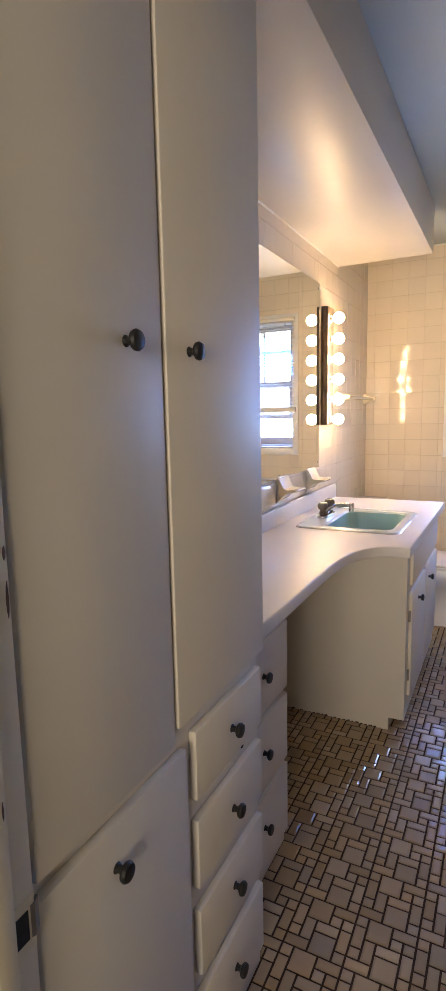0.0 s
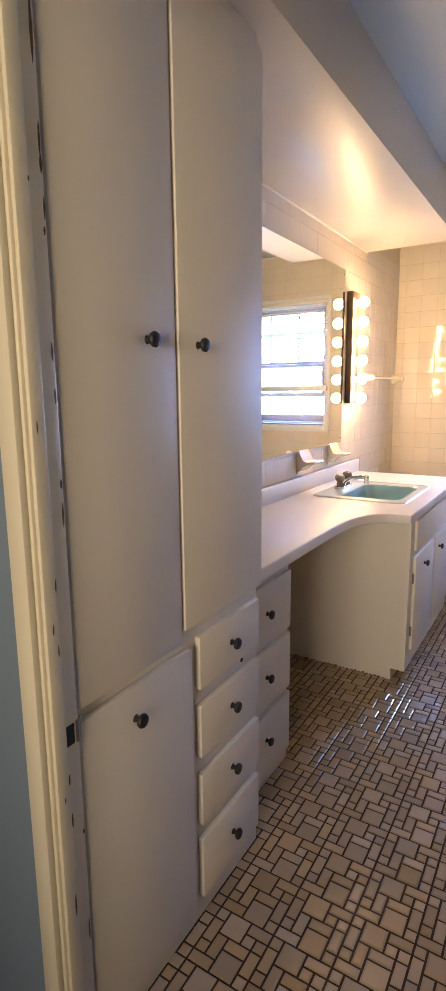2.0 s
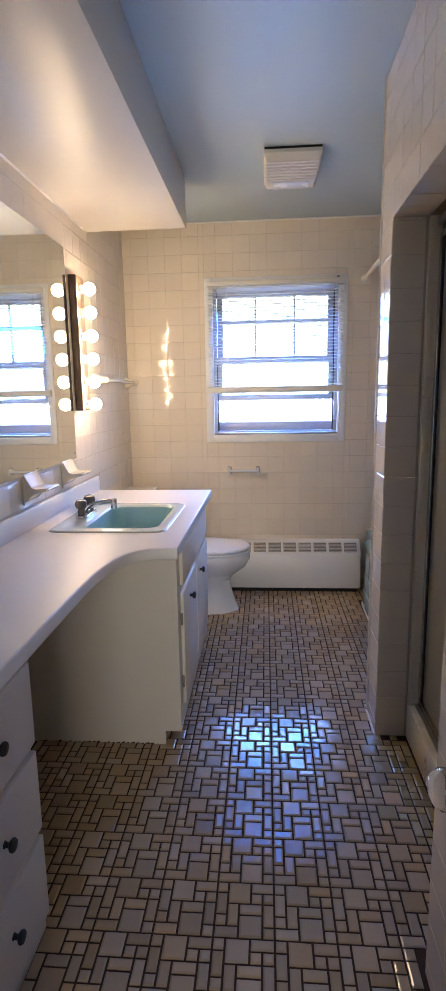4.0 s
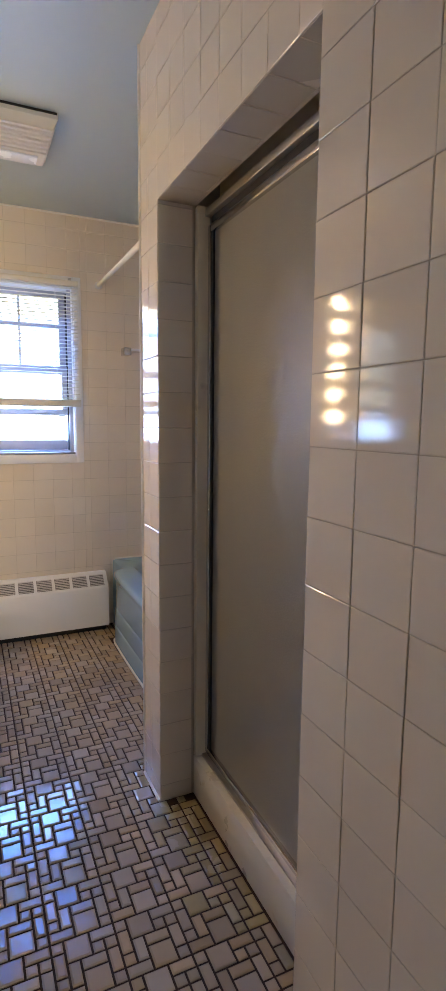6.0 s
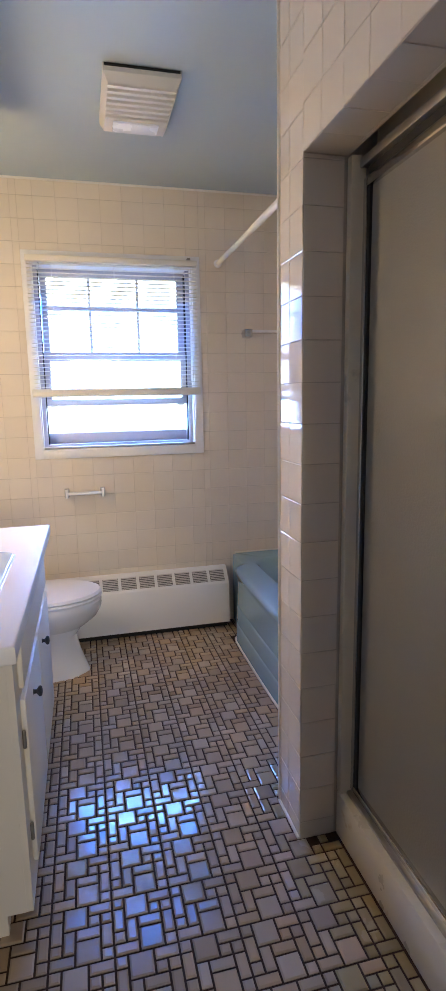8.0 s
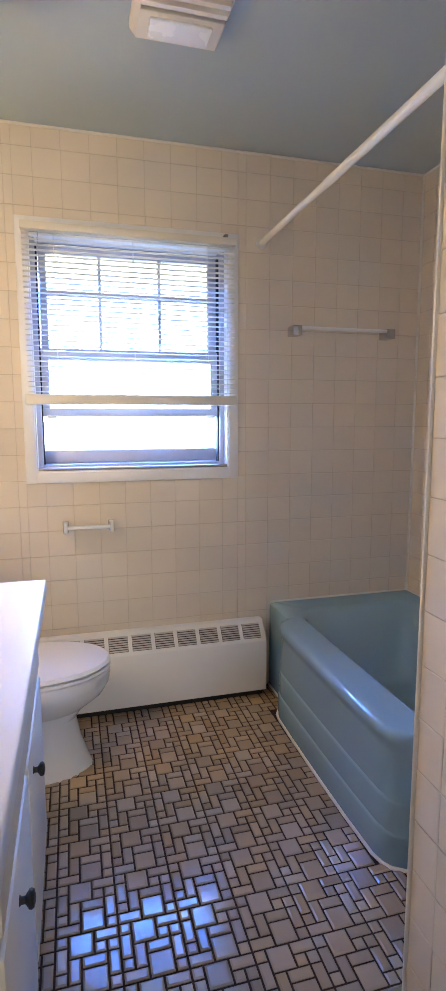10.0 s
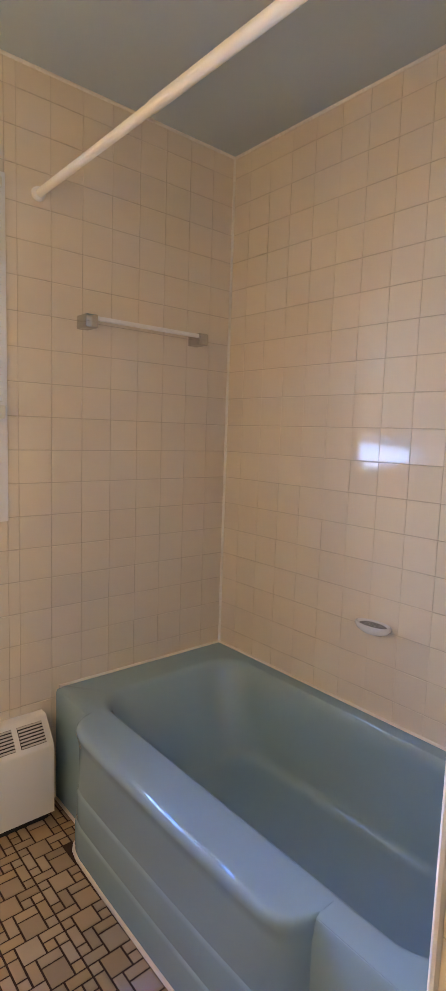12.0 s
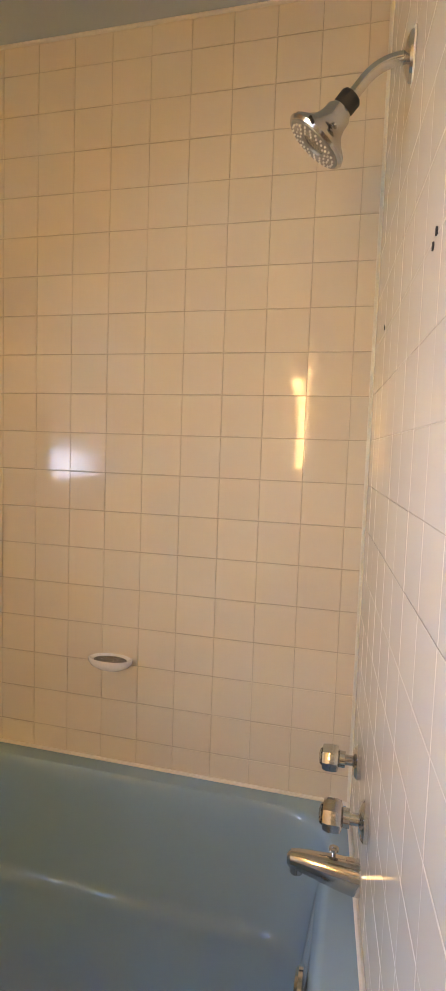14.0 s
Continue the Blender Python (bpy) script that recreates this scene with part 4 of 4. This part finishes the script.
def lay(parent, name, cells, base, mat, t, e, tilt, pick):
    """cells: (u, v, w, h) of each piece's middle and size; base: a matrix from u, v, height to the world; pick: those that become parts."""
    verts, faces, count = [], [], 0
    order = sorted(cells, key=pick)
    for u, v, w, h, whole in order:
        m = base @ Matrix.Translation((u, v, rng.uniform(-0.0003, 0.0003))) @ Euler((radians(rng.gauss(0, tilt)), radians(rng.gauss(0, tilt)), 0)).to_matrix().to_4x4()
        if count < 300:
            o = new(name, tile_mesh(name, w, h, mat, t, e))
            o.parent = parent
            o.matrix_basis = m
            count += 1
        else:
            n = len(verts)
            verts += [m @ Vector(p) for p in tile_points(w, h, t, e)]
            faces += [tuple(n + i for i in f) for f in TILE_FACES]
    if verts:
        me = bpy.data.meshes.new(name + "s")
        me.from_pydata(verts, [], faces)
        me.materials.append(mat)
        o = new(name + "s", me)
        o.parent = parent
        tagged(o, kind="stuff")

def wall_tiles(parent, base, rects, u0, v0, pick, pu=TP, pv=0.1095, gap=0.0017, side=0.0009, tilt=0.42, mat=None, rise=0.0018):
    cells = []
    for a0, a1, b0, b1 in rects:
        i = math.floor((a0 - u0) / pu)
        while u0 + i * pu < a1 - 0.004:
            j = math.floor((b0 - v0) / pv)
            while v0 + j * pv < b1 - 0.004:
                x0, x1 = max(a0, u0 + i * pu), min(a1, u0 + (i + 1) * pu)
                y0, y1 = max(b0, v0 + j * pv), min(b1, v0 + (j + 1) * pv)
                if x1 - x0 > 0.008 and y1 - y0 > 0.008:
                    whole = x1 - x0 > pu - 1e-4 and y1 - y0 > pv - 1e-4
                    cells.append(((x0 + x1) / 2, (y0 + y1) / 2, x1 - x0 - side, y1 - y0 - gap, whole))
                j += 1
            i += 1
    lay(parent, "tile", cells, base, mat or CREAM, rise, 0.0013, tilt, pick)

def frame_of(origin, u, v):
    u, v = Vector(u).normalized(), Vector(v).normalized()
    n = u.cross(v)
    m = Matrix((u, v, n)).transposed().to_4x4()
    m.translation = origin
    return m
ZR = 1.371 % 0.1095
wall_tiles(wall_window, frame_of((0, -0.0005, 0), (1, 0, 0), (0, 0, 1)),
           [(0.0, 0.533, 0, H), (1.457, W, 0, H), (0.533, 1.457, 0, 1.032), (0.533, 1.457, 2.098, H)], W % TP, ZR, lambda c: abs(c[0] - 1.7) + abs(c[1] - 1.2))
wall_tiles(wall_tub, frame_of((W - 0.0005, 0, 0), (0, -1, 0), (0, 0, 1)), [(0.0, -YC, 0.40, H)], 0.653 % 0.1108, ZR, lambda c: abs(c[0] - 0.8) + 0.5 * abs(c[1] - 1.3), pu=0.1108)
sd = Vector((W - PX, YC - PF, 0))
wall_tiles(wall_shower_head, frame_of((W, YC + 0.0005, 0), -sd, (0, 0, 1)), [(0.0, sd.length, 0.40, H)], 0, ZR, lambda c: c[0], gap=0.0005, side=0.0005, tilt=0.03, rise=0.0012)
wall_tiles(wall_shower_head, frame_of((PX - 0.0005, PF, 0), (0, -1, 0), (0, 0, 1)), [(0.0, PF - PN, 0, H)], -0.03, ZR, lambda c: c[1])
wall_tiles(wall_shower_head, frame_of((PX, PN - 0.0005, 0), (1, 0, 0), (0, 0, 1)), [(0.0, 0.118, 0, SH)], 0, ZR, lambda c: c[1])
wall_tiles(wall_shower, frame_of((NX - 0.0005, 0, 0), (0, -1, 0), (0, 0, 1)), [(-SN, -DY, 0, H)], -SN, ZR - 0.016, lambda c: abs(c[0] - 2.7), pu=0.1155, gap=0.0014, side=0.0014, tilt=0.2, rise=0.0014)
wall_tiles(wall_shower, frame_of((PX - 0.0005, 0, 0), (0, -1, 0), (0, 0, 1)), [(-PN, -SN, SH, H)], -PN, SH, lambda c: c[0])
wall_tiles(wall_shower, frame_of((PX, PN, SH - 0.0005), (0, -1, 0), (1, 0, 0)), [(0.0, PN - SN, 0, 0.118)], 0, 0, lambda c: c[0])
wall_tiles(wall_vanity, frame_of((0.0005, 0, 0), (0, 1, 0), (0, 0, 1)), [(-3.0, -1.15, 0.93, 1.056), (-3.0, -1.15, 2.03, SOZ), (-1.15, SOY, 0.93, SOZ), (SOY, 0, 0, H)], 0, ZR, lambda c: -c[0])

# mosaic floor: sheets of squares, strips and small squares that repeat every five units
UX, UY = 0.0311, 0.0325
MX, MY = 0.8219, -2.4525
def floor_end(y):
    """How far the mosaic runs from the vanity wall at y."""
    if y > -0.30:
        return TX - 0.008
    if y > -1.145:
        return TX - 0.082
    if y > PF:
        return TX - 0.008
    if y > PN:
        return PX - 0.006
    if y > SN:
        return PX + 0.113
    return NX - 0.006
def covered(x, y):
    return (x < VX - 0.05 and y < -2.63) or (x < 0.50 and PY + 0.05 < y < -0.92)
SHEET = ((0, 0, 2, 2), (2, 0, 2, 1), (4, 0, 1, 1), (2, 1, 1, 1), (3, 1, 1, 1), (4, 1, 1, 2), (0, 2, 1, 2), (1, 2, 2, 1),
         (3, 2, 1, 2), (1, 3, 2, 2), (4, 3, 1, 1), (3, 4, 1, 1), (4, 4, 2, 1))
pieces, stained = [], []
for j in range(-16, 9):
    for i in range(-7, 7):
        for p, q, w, h in SHEET:
            x0, x1 = MX + (i * 5 + p) * UX, MX + (i * 5 + p + w) * UX
            y1, y0 = MY - (j * 5 + q) * UY, MY - (j * 5 + q + h) * UY
            if y0 > -0.016 or y1 < DY - 0.05:
                continue
            x0, x1 = max(x0, 0.004), min(x1, floor_end(y0 + 0.001), floor_end(y1 - 0.001))
            y0, y1 = max(y0, DY - 0.06), min(y1, -0.004)
            if x1 - x0 < 0.014 or y1 - y0 < 0.014 or covered((x0 + x1) / 2, (y0 + y1) / 2):
                continue
            cell = ((x0 + x1) / 2, (y0 + y1) / 2, x1 - x0 - 0.0056, y1 - y0 - 0.0056, True)
            near = math.hypot((cell[0] - 1.47) / 0.17, (cell[1] + 1.9) / 0.42) + rng.uniform(-0.25, 0.25)
            (stained if near < 1 else pieces).append(cell)
lay(floor, "mosaic_tile", pieces, Matrix.Translation((0, 0, -0.0006)), MOSAIC, 0.0045, 0.0045, 0.5, lambda c: math.hypot(c[0] - 0.95, c[1] + 2.6))
lay(floor, "stained_mosaic_tile", stained, Matrix.Translation((0, 0, -0.0006)), STAINED, 0.0045, 0.0045, 0.5, lambda c: c[0])

# chipped paint along the door frame and cabinet
wear = random.Random(11)
small_chips = [(JX0 + 0.0008, DY - wear.uniform(0.002, 0.006), wear.uniform(0.12, 1.98), wear.uniform(0.010, 0.045), wear.uniform(0.003, 0.006)) for k in range(10)]
small_chips += [(JX0 + 0.0108, DH + wear.uniform(0.010, 0.027), wear.uniform(0.3, 1.9), wear.uniform(0.008, 0.025), wear.uniform(0.002, 0.004)) for k in range(5)]
for x, y, z, h, w in small_chips + list(((JX0 + 0.0008, -3.718, 1.86, 0.09, 0.006), (JX0 + 0.0008, -3.716, 1.72, 0.05, 0.004), (JX0 + 0.0008, -3.717, 1.42, 0.03, 0.004), (JX0 + 0.0008, -3.716, 0.36, 0.05, 0.004),
                      (JX0 + 0.0108, -3.748, 0.70, 0.022, 0.004), (JX0 + 0.0108, -3.747, 0.62, 0.03, 0.004), (JX0 + 0.0108, -3.760, 0.98, 0.02, 0.003), (JX0 + 0.0108, -3.752, 0.45, 0.05, 0.004))):
    chip = prism([(0, -0.5), (0.35, -0.3), (0.5, 0.05), (0.2, 0.5), (-0.2, 0.35), (-0.45, 0.0), (-0.3, -0.3)], 0, 0.0006)
    for v in chip.verts:
        v.co = Vector((x + v.co.z, y + v.co.x * w, z + v.co.y * h))
    part("paint_chip", chip, DARKWOOD, frame_1, "dark chip in the old paint", smooth=False)
